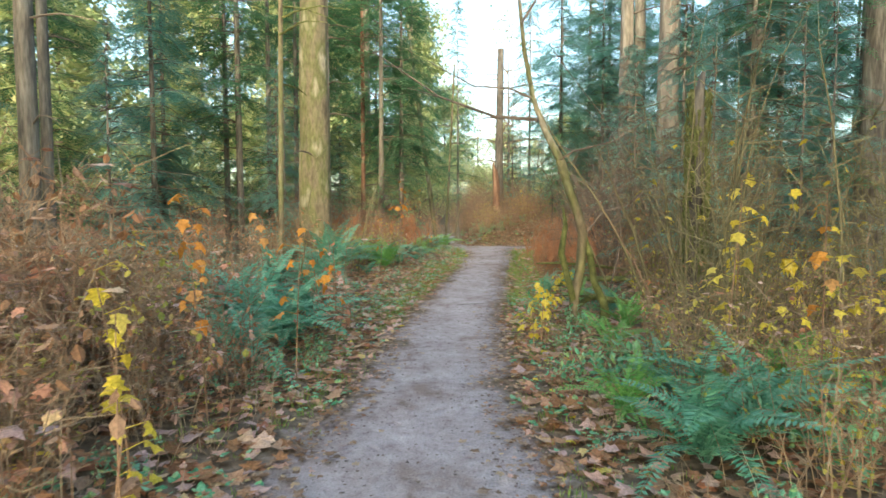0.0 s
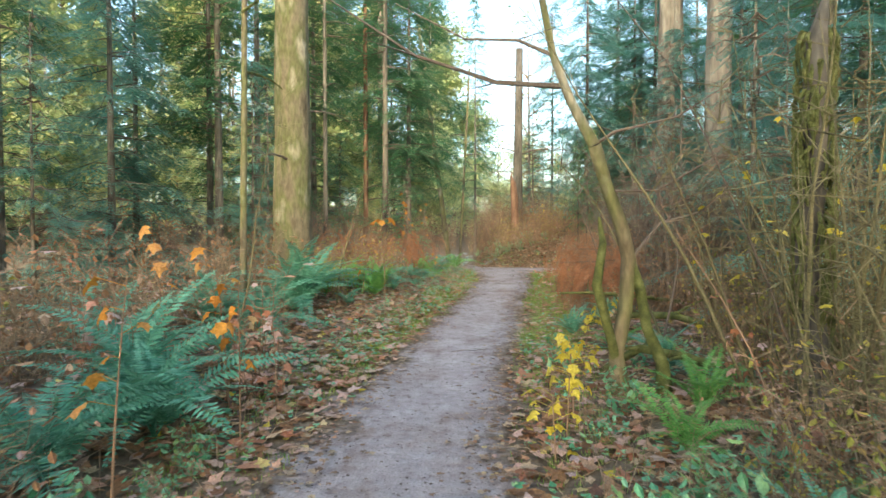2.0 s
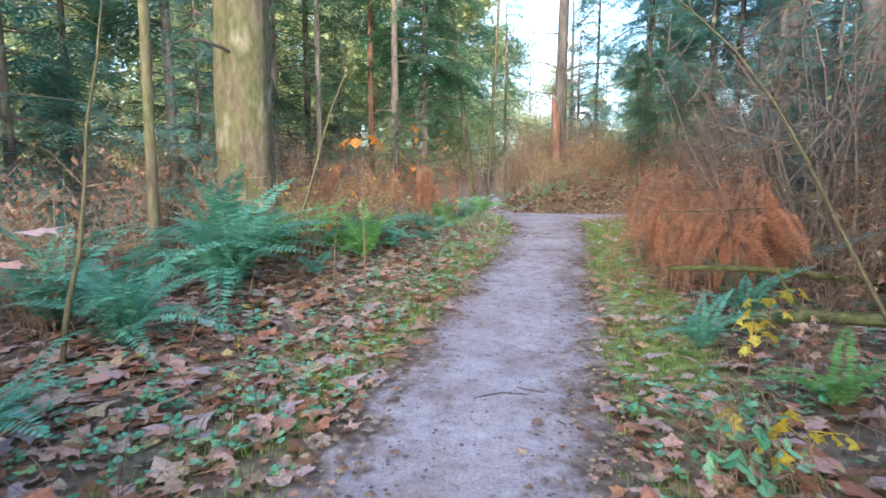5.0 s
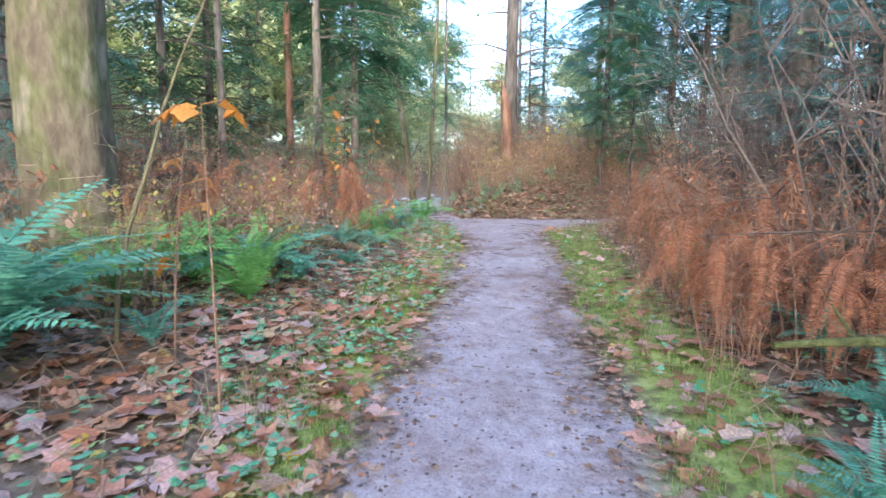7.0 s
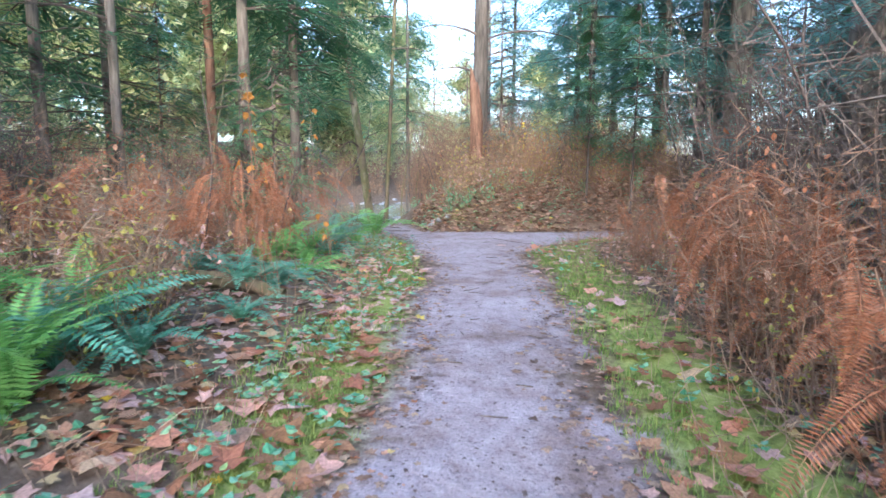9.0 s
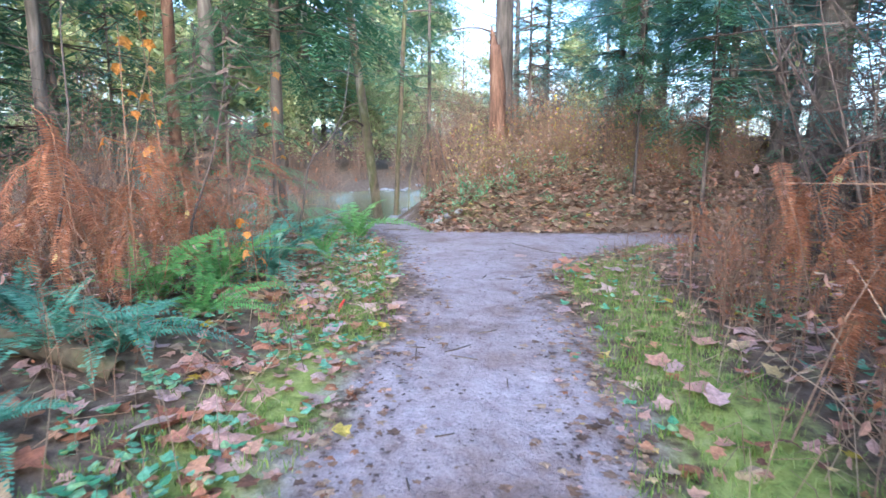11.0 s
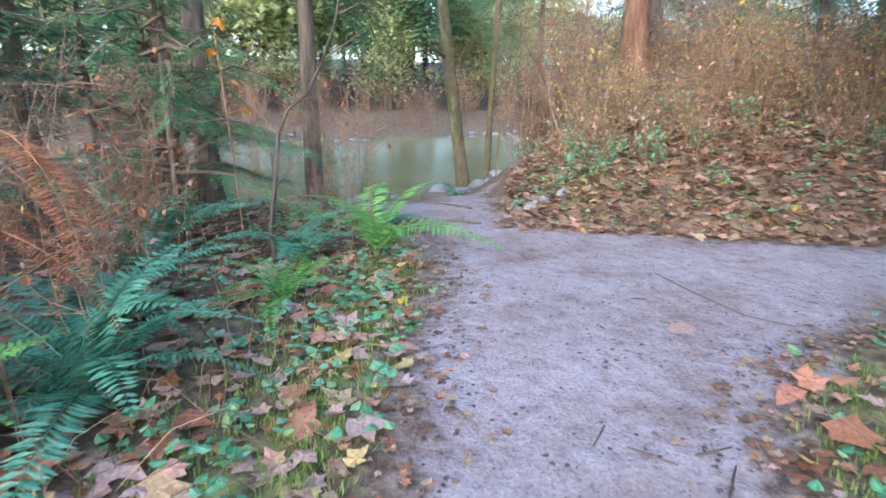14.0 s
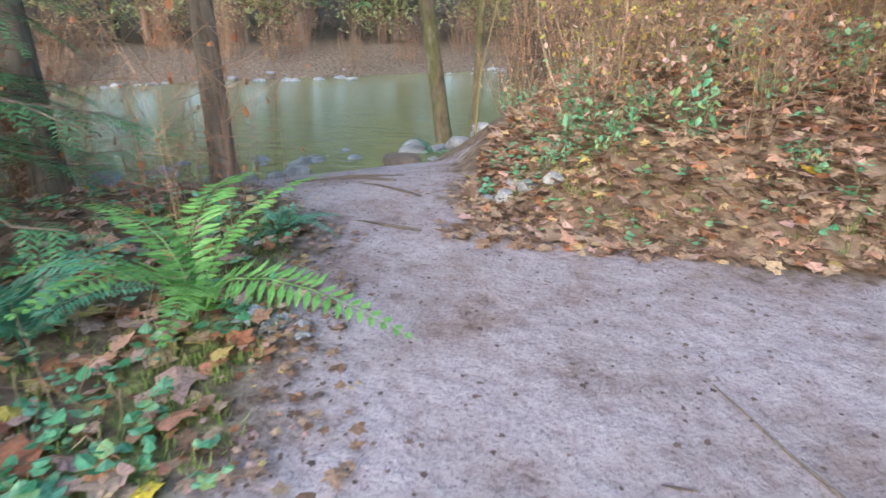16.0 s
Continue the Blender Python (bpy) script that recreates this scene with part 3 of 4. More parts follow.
b = Build()
b.tube([(0, 0, -0.1), (0.0, 0, 0.6), (-0.02, 0, 1.4), (-0.05, 0, 2.0), (-0.08, 0, 2.25)], [0.22, 0.17, 0.16, 0.13, 0.10], 11, ragged=0.14)
b.tube([(-0.1, 0, 2.15), (-0.12, 0, 2.4), (-0.16, 0, 2.62)], [0.09, 0.06, 0.01], 6, ragged=0.2)
b.make("trunk", ROTTEN, t, flat=False)

# mossy alder that leans out over the trail
t = tagged(root("leaning_tree", 1.95, 8.15), "crooked mossy alder leaning over the trail", "tree")
b = Build()
b.tube([(0.08, 0, -0.1), (-0.02, 0, 0.4), (0.08, 0.03, 0.85), (0.1, 0, 1.35), (0.02, -0.05, 1.62), (-0.16, -0.1, 2.1), (-0.29, -0.2, 2.42)], [0.11, 0.07, 0.065, 0.07, 0.066, 0.058, 0.066], 11, ragged=0.12)
b.tube([(-0.29, -0.2, 2.42), (-0.5, -0.15, 2.85), (-0.66, -0.1, 3.3), (-0.78, 0, 4.0), (-0.86, 0.1, 4.9), (-0.8, 0.2, 6.2)], [0.056, 0.044, 0.04, 0.034, 0.024, 0.008], 8, ragged=0.08)
b.make("trunk", BARK_MOSS, t, flat=False)
b = Build()
b.tube([(0.42, -0.15, -0.1), (0.4, -0.1, 0.35), (0.24, -0.12, 0.7), (0.22, 0.02, 1.05), (0.1, 0, 1.35)], [0.09, 0.06, 0.048, 0.052, 0.048], 9, ragged=0.14)
b.make("second_stem", MOSS, t, flat=False)
b = Build()
b.tube([(0.0, 0, 0.3), (-0.12, -0.12, 0.65), (-0.26, -0.2, 1.1), (-0.2, -0.2, 1.5), (-0.24, -0.2, 1.75)], [0.05, 0.042, 0.048, 0.04, 0.012], 9, ragged=0.18)
b.make("broken_stem", MOSS, t, flat=False)
for p0, p1, p2, p3, r in (((-0.56, -0.12, 3.0), (-1.2, -0.1, 3.05), (-2.0, 0, 3.35), (-3.2, 0.2, 4.2), 0.03), ((-0.66, -0.1, 3.3), (-1.0, -0.1, 3.45), (-1.5, 0, 3.5), (-2.2, 0.1, 3.9), 0.022),
                         ((-0.3, -0.2, 2.42), (-0.1, -0.2, 2.55), (0.5, -0.1, 2.7), (1.3, 0.1, 3.2), 0.02), ((-0.1, -0.1, 2.0), (0.3, -0.2, 2.0), (0.8, -0.3, 2.3), (1.5, -0.3, 2.3), 0.014),
                         ((-0.82, 0, 4.4), (-0.5, 0, 4.9), (-0.2, 0.1, 5.2), (0.4, 0.2, 5.4), 0.02), ((0.08, 0, 1.3), (0.4, 0, 1.7), (0.8, 0.1, 1.8), (1.4, 0, 2.3), 0.018)):
    b = Build()
    b.tube([p0, p1, p2, p3], [r, r * 0.8, r * 0.5, 0.004], 5)
    for q in (p1, p2):
        e = Vector(q) + unit(U(0, 6.28), U(0, 0.8)) * U(0.3, 0.6)
        b.tube([q, e], [r * 0.4, 0.003], 3)
    b.make("branch", TWIG_DARK, t)
# vine maples beside the trail: thin crooked stems round an old moss-hung trunk
def crooked(b, tw, foot, az, lean, ln, r, sides=6):
    """One crooked stem with forking side twigs."""
    p, el = Vector(foot), math.pi / 2 - lean
    pts = [p.copy()]
    for i in range(8):
        az, el = az + U(-0.45, 0.45), el + U(-0.16, 0.1)
        p = p + unit(az, el) * ln / 8
        pts.append(p.copy())
    b.tube(pts, [r * (1 - 0.11 * i) for i in range(9)], sides, ragged=0.12)
    for i in range(2, 9):
        for _ in range(2):
            d = unit(U(0, 6.283), U(-0.1, 1.0))
            e = pts[i] + d * U(0.25, 0.8)
            tw.tube([pts[i], pts[i].lerp(e, 0.5) + Vector((U(-.06, .06), U(-.06, .06), U(-.02, .08))), e], [r * 0.22, r * 0.14, 0.0012], 4, cap=False)
            if U(0, 1) < 0.7:
                tw.tube([pts[i].lerp(e, 0.6), e + unit(U(0, 6.283), U(-0.3, 0.9)) * U(0.12, 0.35)], [r * 0.18, 0.0012], 3, cap=False)
    return pts


t = tagged(root("maple_clump", 3.35, 7.4), "clump of crooked vine maple stems hung with moss", "tree")
b = Build()
b.tube([(0.1, 0.1, -0.1), (0.08, 0.1, 0.5), (0.0, 0.1, 1.4), (0.05, 0.05, 2.3), (0.0, 0, 3.1), (0.06, 0, 3.45)], [0.17, 0.11, 0.095, 0.10, 0.085, 0.03], 12, ragged=0.16, ridge=0.12)
b.make("trunk", BARK_DARK, t, flat=False)
b = Build()
for _ in range(230):
    z, w = U(0.9, 3.3), U(0, 6.283)
    p = Vector((0.04 + 0.11 * math.cos(w), 0.07 + 0.11 * math.sin(w), z))
    b.tube([p, p + Vector((0.05 * math.cos(w), 0.05 * math.sin(w), -U(0.04, 0.12))), p + Vector((U(-.04, .04), U(-.04, .04), -U(0.15, 0.42)))], [U(0.012, 0.028), 0.016, 0.003], 4, cap=False)
tagged(b.make("hanging_moss", MOSS, t), kind="stuff")
for i in range(11):
    a = U(0, 6.283)
    b, tw = Build(), Build()
    crooked(b, tw, (0.32 * math.cos(a) + U(-.2, .2), 0.3 * math.sin(a) + U(-.2, .2), -0.1), a, U(0.03, 0.3), U(3.0, 5.4), U(0.01, 0.024))
    m = RNG.choice((TWIG_MOSS, TWIG_MOSS, BARK_MOSS, TWIG_DARK))
    b.make("stem", m, t, flat=False)
    tagged(tw.make("twig_spray", m, t), kind="stuff")
for x, y, az, lean, ln, r, m, label in ((2.5, 6.1, 2.6, 0.25, 2.4, 0.011, TWIG_RED, "leaning reddish bare sapling beside the trail"), (4.4, 6.0, 1.0, 0.2, 4.5, 0.024, TWIG_MOSS, "crooked mossy bare sapling in the thicket"),
                                        (2.7, 9.2, 0.8, 0.35, 3.4, 0.018, TWIG_DARK, "crooked bare sapling behind the alder"), (3.2, 10.4, 2.4, 0.3, 3.6, 0.02, TWIG_MOSS, "crooked mossy bare sapling in the thicket"),
                                        (4.3, 13.2, 2.2, 0.25, 4.2, 0.024, TWIG_DARK, "tall crooked bare sapling in the brush"), (5.2, 16.6, 2.8, 0.3, 4.4, 0.028, TWIG_DARK, "tall crooked bare sapling in the brush"), (4.4, 17.8, 2.6, 0.3, 3.2, 0.014, TWIG_DARK, "leaning bare sapling over dead bracken"),
                                        (-2.7, 10.2, 0.6, 0.15, 3.6, 0.02, TWIG_MOSS, "thin mossy bare sapling among ferns"), (-2.0, 13.1, 1.2, 0.12, 3.6, 0.022, TWIG_MOSS, "thin mossy bare sapling among ferns"),
                                        (-1.7, 18.0, 1.0, 0.25, 3.0, 0.016, TWIG_DARK, "thin dark bare sapling in bracken"), (-1.0, 18.6, 0.7, 0.3, 2.6, 0.014, TWIG_DARK, "thin dark bare sapling in bracken"), (-2.6, 20.4, 0.5, 0.35, 3.6, 0.022, TWIG_MOSS, "leaning mossy sapling near the river"),
                                        (0.6, 26.6, 1.6, 0.15, 3.4, 0.02, TWIG_MOSS, "thin mossy sapling on the bank"), (1.0, 27.2, 1.2, 0.2, 3.8, 0.024, TWIG_MOSS, "thin mossy sapling on the bank"), (1.5, 26.2, 1.9, 0.2, 3.2, 0.018, TWIG_DARK, "thin bare sapling on the bank")):
    t = tagged(root("bare_sapling", x, y), label, "sapling")
    b, tw = Build(), Build()
    crooked(b, tw, (0, 0, -0.05), az, lean, ln, r)
    b.make("stem", m, t, flat=False)
    tagged(tw.make("twig_spray", m, t), kind="stuff")
# dark crooked stem by the river access
t = tagged(root("bare_sapling", -0.62, 21.3), "dark crooked stem bending towards the trail", "sapling")
b = Build()
b.tube([(0.02, 0, -0.05), (0.0, 0, 0.3), (0.06, 0, 0.6), (0.12, 0, 0.98), (0.2, 0, 1.15), (0.36, -0.02, 1.26), (0.5, -0.04, 1.48), (0.62, -0.06, 1.75), (0.7, -0.05, 2.4)], [0.02, 0.016, 0.014, 0.014, 0.013, 0.012, 0.01, 0.008, 0.003], 7, ragged=0.1)
b.make("stem", BARK_DARK, t, flat=False)
for p, q in (((0.5, -0.04, 1.48), (0.85, 0, 1.7)), ((0.12, 0, 0.98), (-0.2, 0.1, 1.3)), ((0.62, -0.06, 1.75), (1.0, -0.1, 1.9)), ((0.06, 0, 0.6), (0.3, 0.1, 0.9))):
    b = Build()
    b.tube([p, q], [0.007, 0.002], 4)
    b.make("twig", TWIG_DARK, t)

# ---- the forest around ----
FIRS = [conifer(17, 3.0, 0.10, NEEDLES, BARK, 34, "tall dark green fir in the forest", 0.11),
        conifer(13, 2.5, 0.05, NEEDLES_BLUE, BARK, 30, "blue-green cedar with drooping branches", 0.1, 0.45, 6.0),
        conifer(19, 2.5, 0.22, NEEDLES, BARK, 28, "tall fir with bare lower trunk", 0.11),
        conifer(6, 1.5, 0.05, NEEDLES_BLUE, BARK, 22, "young blue-green hemlock below taller trees", 0.045, 0.3, 9, 0.6),
        conifer(6, 0.9, 0.35, NEEDLES, BARK_DARK, 12, "thin young fir beside the trail", 0.035, 0.3),
        conifer(24, 3.6, 0.08, NEEDLES, BARK, 30, "very tall dense fir, mostly added unseen to shade the trail", 0.2, 0.35, 3.0, 1.9),
        conifer(14, 2.5, 0.24, NEEDLES, BARK, 26, "brown-trunked fir at the river access with drooping boughs", 0.12, 0.5, 6.5, 0.95),
        conifer(3.2, 1.25, 0.14, NEEDLES_YOUNG, BARK, 15, "young green hemlock with feathery boughs", 0.03, 0.3, 20, 0.36),
        conifer(12, 3.0, 0.24, NEEDLES_BLUE, BARK_DARK, 22, "blue-green cedar with high drooping boughs", 0.1, 0.5, 6.5, 1.0)]
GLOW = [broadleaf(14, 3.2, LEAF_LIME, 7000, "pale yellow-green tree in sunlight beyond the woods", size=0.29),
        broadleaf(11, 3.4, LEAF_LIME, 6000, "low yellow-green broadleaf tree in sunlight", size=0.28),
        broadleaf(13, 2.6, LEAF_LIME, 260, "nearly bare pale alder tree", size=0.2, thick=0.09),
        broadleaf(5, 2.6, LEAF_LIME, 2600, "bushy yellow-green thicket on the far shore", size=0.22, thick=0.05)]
PLACES = [(2, -2.6, 23.6), (0, -5.4, 24.0), (1, -9.5, 19.0), (0, -12, 17), (1, -12.5, 13), (2, -6.8, 18.8), (3, -5.2, 18.2),
          (3, -4.4, 24.0), (1, -8.2, 16.0), (0, -16, 10), (1, -11, 9.0), (2, -16, 15), (3, -7.4, 12.5), (1, -13.5, 5.5), (0, -18, 2),
          (1, 7.2, 25.6), (1, 9.8, 27.5), (0, 12, 24), (1, 13.5, 20), (0, 8.0, 31), (2, 11.5, 30), (0, 15, 27), (0, 17, 18), (1, 9.0, 20.5), (3, 6.6, 20.0), (0, 13, 22.5), (1, 10.8, 18.8), (0, 16.5, 24.5), (2, 14, 28), (1, 18, 27), (0, 9.5, 23), (1, 6.2, 29.5), (0, 8.2, 28), (0, -5.8, 22.4), (0, 9.2, 15.3), (1, 12.6, 17), (0, 15, 20.5), (3, -4.8, 16.2), (3, 5.6, 17.0), (3, 6.2, 18.4), (1, 8.2, 15.0), (0, -8.0, 20.6), (3, 5.2, 15.2), (3, 4.9, 11.4), (3, 6.4, 13.4),
          (1, 15, 13), (0, 18, 9), (1, 12, 9.5), (3, 8.4, 12.2), (2, 13, 5), (0, 20, 22), (0, 5.5, 36), (2, 1.0, 39), (4, 4.25, 20.4), (4, 4.6, 23.6), (6, -1.85, 25.0), (7, -1.6, 21.7), (7, -2.4, 22.6), (8, 5.3, 25.6), (8, 7.8, 24.9), (3, 3.4, 27.2), (3, 7.6, 17.0), (3, 7.0, 11.0),
          (2, -6, -8), (2, 4, -10), (0, -3, -14), (2, 10, 1), (2, -9, 0), (0, -12, -9), (0, 13, -10)]
for k, x, y in PLACES:
    put(FIRS[k], x, y, U(0, 360), (0.7 if k == 4 else U(0.95, 1.05) if k > 5 else U(0.88, 1.12)))
# unseen row of firs added behind the walker to block the sun
for i in range(6):
    put(FIRS[5], -19 + 6.4 * i + U(-0.8, 0.8), -14 + U(-1, 1), U(0, 360), U(0.9, 1.15))
# more firs added outside the view to keep sun off the trail
for x, y in ((-20, -1), (-17, 6), (-21, 8), (-18.5, 13), (-11, 8), (0.5, -9), (9, 2.5), (12, 6)):
    put(FIRS[5], x, y, U(0, 360), U(0.85, 1.05))
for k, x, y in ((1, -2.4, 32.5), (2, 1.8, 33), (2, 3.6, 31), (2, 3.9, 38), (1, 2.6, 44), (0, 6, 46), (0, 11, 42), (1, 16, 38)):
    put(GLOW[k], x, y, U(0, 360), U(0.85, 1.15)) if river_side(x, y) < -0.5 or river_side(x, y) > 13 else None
# the sunlit far shore; part of its brightness is in the leaf colour
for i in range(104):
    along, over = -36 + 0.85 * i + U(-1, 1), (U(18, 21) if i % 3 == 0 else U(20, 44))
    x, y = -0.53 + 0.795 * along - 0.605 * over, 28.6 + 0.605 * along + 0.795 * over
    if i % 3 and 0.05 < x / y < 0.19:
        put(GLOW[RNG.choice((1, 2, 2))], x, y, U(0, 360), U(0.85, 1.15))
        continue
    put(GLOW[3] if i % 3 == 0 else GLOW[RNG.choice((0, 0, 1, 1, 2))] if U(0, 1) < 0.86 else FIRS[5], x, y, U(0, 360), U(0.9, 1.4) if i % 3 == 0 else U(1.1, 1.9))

# ---- shrubs ----
BROWN = shrub("brown_shrub", 1.5, 17, LEAF_RUST, 120, "tangled brown shrub with withered leaves", leaf=0.09)
BROWN2 = shrub("bramble", 1.15, 15, LITTER, 150, "low brown bramble thicket with dead leaves", leaf=0.075, spread=0.8)
MAPLEY = shrub("maple_shrub", 1.45, 9, LEAF_PINK, 46, "open shrub with large pinkish-brown maple leaves", TWIG_RED, 0.12, 0.35, True)
YELLOWY = shrub("maple_shrub", 1.3, 9, LEAF_YELLOW, 30, "open shrub with pale yellow maple leaves", TWIG, 0.11, 0.4, True)
RED = shrub("red_shrub", 1.6, 28, BRACKEN, 170, "rust-red thicket of dead upright stems", TWIG_RED, 0.045, 0.28, fine=0.75)
TALL = shrub("tall_shrub", 2.8, 20, LEAF_YELLOW, 14, "tall bare twiggy shrub with few yellow leaves", TWIG_MOSS, 0.1, 0.35, True)
SPARSE = shrub("stem_clump", 1.3, 6, BRACKEN, 16, "few thin upright dead stems beside the trail", TWIG_RED, 0.04, 0.16, fine=0.5)
GREY = shrub("twig_bush", 2.4, 24, LEAF_LIME, 30, "grey leafless twig thicket", TWIG_DARK, 0.05, 0.5)
OLIVE = shrub("leafy_shrub", 1.6, 20, LEAF_OLIVE, 190, "leafy shrub with yellowing olive leaves", TWIG, 0.065, 0.5)
GREEN = shrub("salal_bush", 0.7, 14, GREENS, 100, "low green salal bush by the trail", TWIG, 0.115, 0.7)
WILLOW = shrub("willow_bush", 2.2, 20, LITTER, 30, "pinkish-brown bare willow bush", TWIG_RED, 0.04, 0.45, fine=0.6)


def thicket(kind, n, xs, ys, sizes, keep=0.35):
    made = 0
    for _ in range(n * 6):
        x, y = U(*xs), U(*ys)
        s = U(*sizes)
        if made < n and trail_in(x, y) < -keep - 0.25 * s and river_side(x, y) < -1.0:
            put(kind, x, y, U(0, 360), s, lean=U(-6, 6))
            made += 1


thicket(BROWN, 15, (-5, -1.5), (1.8, 5.4), (0.65, 1.05), 0.7)
thicket(MAPLEY, 20, (-5, -1.2), (2.0, 9.0), (0.6, 1.1), 0.5)
thicket(GREEN, 14, (-4.5, -1.2), (2.0, 8.0), (0.3, 0.6), 0.4)
thicket(GREEN, 9, (1.6, 3.6), (2.8, 5.6), (0.4, 0.75), 0.6)
thicket(OLIVE, 8, (1.6, 4.5), (2.6, 6.5), (0.4, 0.75), 0.8)
thicket(BROWN, 9, (-5, -2.1), (2.6, 6.2), (1.15, 1.5), 0.9)
thicket(MAPLEY, 8, (-5, -1.9), (2.4, 6.2), (1.2, 1.6), 0.8)
thicket(YELLOWY, 4, (-3, -1.3), (2.0, 3.6), (0.6, 1.0), 0.5)
thicket(YELLOWY, 5, (2.2, 5), (3.2, 5.5), (0.7, 1.2), 1.2)
thicket(MAPLEY, 7, (2.0, 5), (3.2, 11), (0.5, 0.9), 0.9)
thicket(BROWN, 15, (-7, -3.1), (5.2, 11), (0.7, 1.1), 0.75)
thicket(BROWN2, 14, (-5, -1.3), (2.0, 5.5), (0.6, 0.9), 0.5)
thicket(BROWN2, 16, (-6, -2.6), (5.5, 11.5), (0.6, 1.0), 0.55)
thicket(BROWN, 16, (-7, -3.4), (10.5, 20), (0.7, 1.1), 0.9)
thicket(RED, 10, (-5, -1.4), (15.8, 21.0), (0.7, 1.2), 1.0)
thicket(BROWN, 10, (-5, -1.6), (15.8, 20.0), (0.7, 1.1), 1.0)
thicket(BROWN2, 22, (-4.5, -0.8), (14.5, 24), (0.5, 0.85), 0.7)
thicket(GREY, 12, (-8, -3), (16, 24), (0.7, 1.1), 1.0)
thicket(TALL, 4, (2.2, 6.5), (3.6, 5.6), (0.7, 1.1), 1.3)
thicket(TALL, 10, (3.0, 7), (5.5, 9.5), (0.8, 1.2), 1.8)
thicket(BROWN, 8, (2.4, 6.5), (3.0, 9.5), (0.5, 0.8), 1.5)
thicket(BROWN2, 8, (1.9, 5.0), (3.5, 10.0), (0.4, 0.6), 1.1)
thicket(OLIVE, 8, (2.0, 5.5), (3.0, 5.2), (0.5, 0.9), 1.0)
thicket(OLIVE, 14, (3.1, 6), (5, 10), (0.6, 1.0), 1.6)
thicket(OLIVE, 15, (-5, -1.7), (2.0, 8), (0.6, 1.05), 0.8)
thicket(OLIVE, 15, (-4.2, -1.3), (13.2, 17.0), (0.5, 0.85), 0.8)
thicket(OLIVE, 9, (1.6, 6), (24, 26.5), (0.5, 0.8), 0.4)
thicket(GREEN, 28, (1.2, 4.0), (2.6, 10.0), (0.35, 0.75), 0.35)
thicket(GREY, 36, (3.7, 8), (9.5, 21), (0.9, 1.6), 1.5)
for x, y in ((-0.5, 22.5), (-0.95, 23.2), (-1.45, 23.8), (-1.9, 22.8), (-2.2, 24.0), (-1.1, 24.2), (-1.5, 24.6)):
    put(SPARSE, x, y, U(0, 360), U(1.0, 1.5))
for x, y in ((2.0, 23.95), (2.5, 23.75), (3.1, 23.8), (3.6, 23.6), (4.3, 23.75), (1.6, 24.4), (5.0, 23.7)):
    put(BROWN2, x, y + 0.2, U(0, 360), U(0.45, 0.7))
thicket(RED, 24, (2.4, 5.2), (12.8, 18.3), (0.6, 1.1), 0.75)
thicket(OLIVE, 6, (2.6, 5), (12.8, 18.3), (0.4, 0.7), 0.8)
thicket(BROWN, 10, (2.8, 5.5), (12, 19), (0.6, 1.0), 0.9)
thicket(BROWN2, 16, (2.5, 6.5), (11, 21), (0.6, 1.0), 0.8)
thicket(SPARSE, 12, (3.0, 4.8), (16.8, 20.6), (0.6, 1.0), 0.5)
thicket(SPARSE, 12, (-2.2, -0.3), (16.4, 20.8), (0.7, 1.2), 0.7)
thicket(BROWN2, 6, (3.2, 5.5), (18, 20.8), (0.4, 0.6), 1.0)
thicket(RED, 6, (2.0, 8), (24.3, 26), (0.4, 0.65), 0.5)
thicket(GREEN, 16, (1.0, 6.5), (23.3, 24.8), (0.3, 0.55), 0.1)
thicket(MAPLEY, 8, (1.8, 7), (23.7, 25.2), (0.35, 0.6), 0.3)
thicket(SPARSE, 26, (1.9, 8), (23.7, 25.6), (0.6, 1.2), 0.4)
thicket(BROWN2, 8, (1.6, 9), (24.6, 27), (0.6, 1.0), 0.6)
thicket(GREY, 12, (1.4, 8), (24.0, 26.5), (0.4, 0.7), 0.5)
thicket(OLIVE, 8, (1.6, 7), (24.2, 26), (0.5, 0.9), 0.5)
thicket(BROWN, 8, (1.8, 8), (24.6, 27), (0.5, 0.8), 0.6)
thicket(GREY, 12, (3.4, 9), (25.2, 28), (0.5, 0.9), 0.6)
thicket(GREY, 8, (0.8, 4), (27.2, 31), (0.7, 1.0), 0.6)
thicket(BROWN2, 6, (2.0, 8), (24.2, 25.2), (0.5, 0.8), 0.5)
thicket(OLIVE, 10, (1.8, 7), (23.9, 25.2), (0.4, 0.65), 0.3)
thicket(BROWN, 5, (2.0, 8), (24.2, 25), (0.45, 0.65), 0.4)
thicket(GREEN, 12, (0.9, 3.0), (23.6, 27), (0.3, 0.5), 0.15)
thicket(WILLOW, 16, (-2, 3), (26, 33), (0.7, 1.2), 0.9)
thicket(WILLOW, 14, (-6, -2.2), (20, 24.6), (0.6, 1.0), 0.9)
for i in range(84):
    along, over = -30 + 0.8 * i + U(-0.7, 0.7), U(14.2, 18.5)
    x, y = -0.53 + 0.795 * along - 0.605 * over, 28.6 + 0.605 * along + 0.795 * over
    put(RNG.choice((WILLOW, WILLOW, RED, BROWN)), x, y, U(0, 360), U(1.0, 1.7))
for o in (*FIRS, *GLOW, BROWN, BROWN2, RED, TALL, GREY, OLIVE, GREEN, WILLOW, SPARSE, MAPLEY, YELLOWY):
    hide_pattern(o)

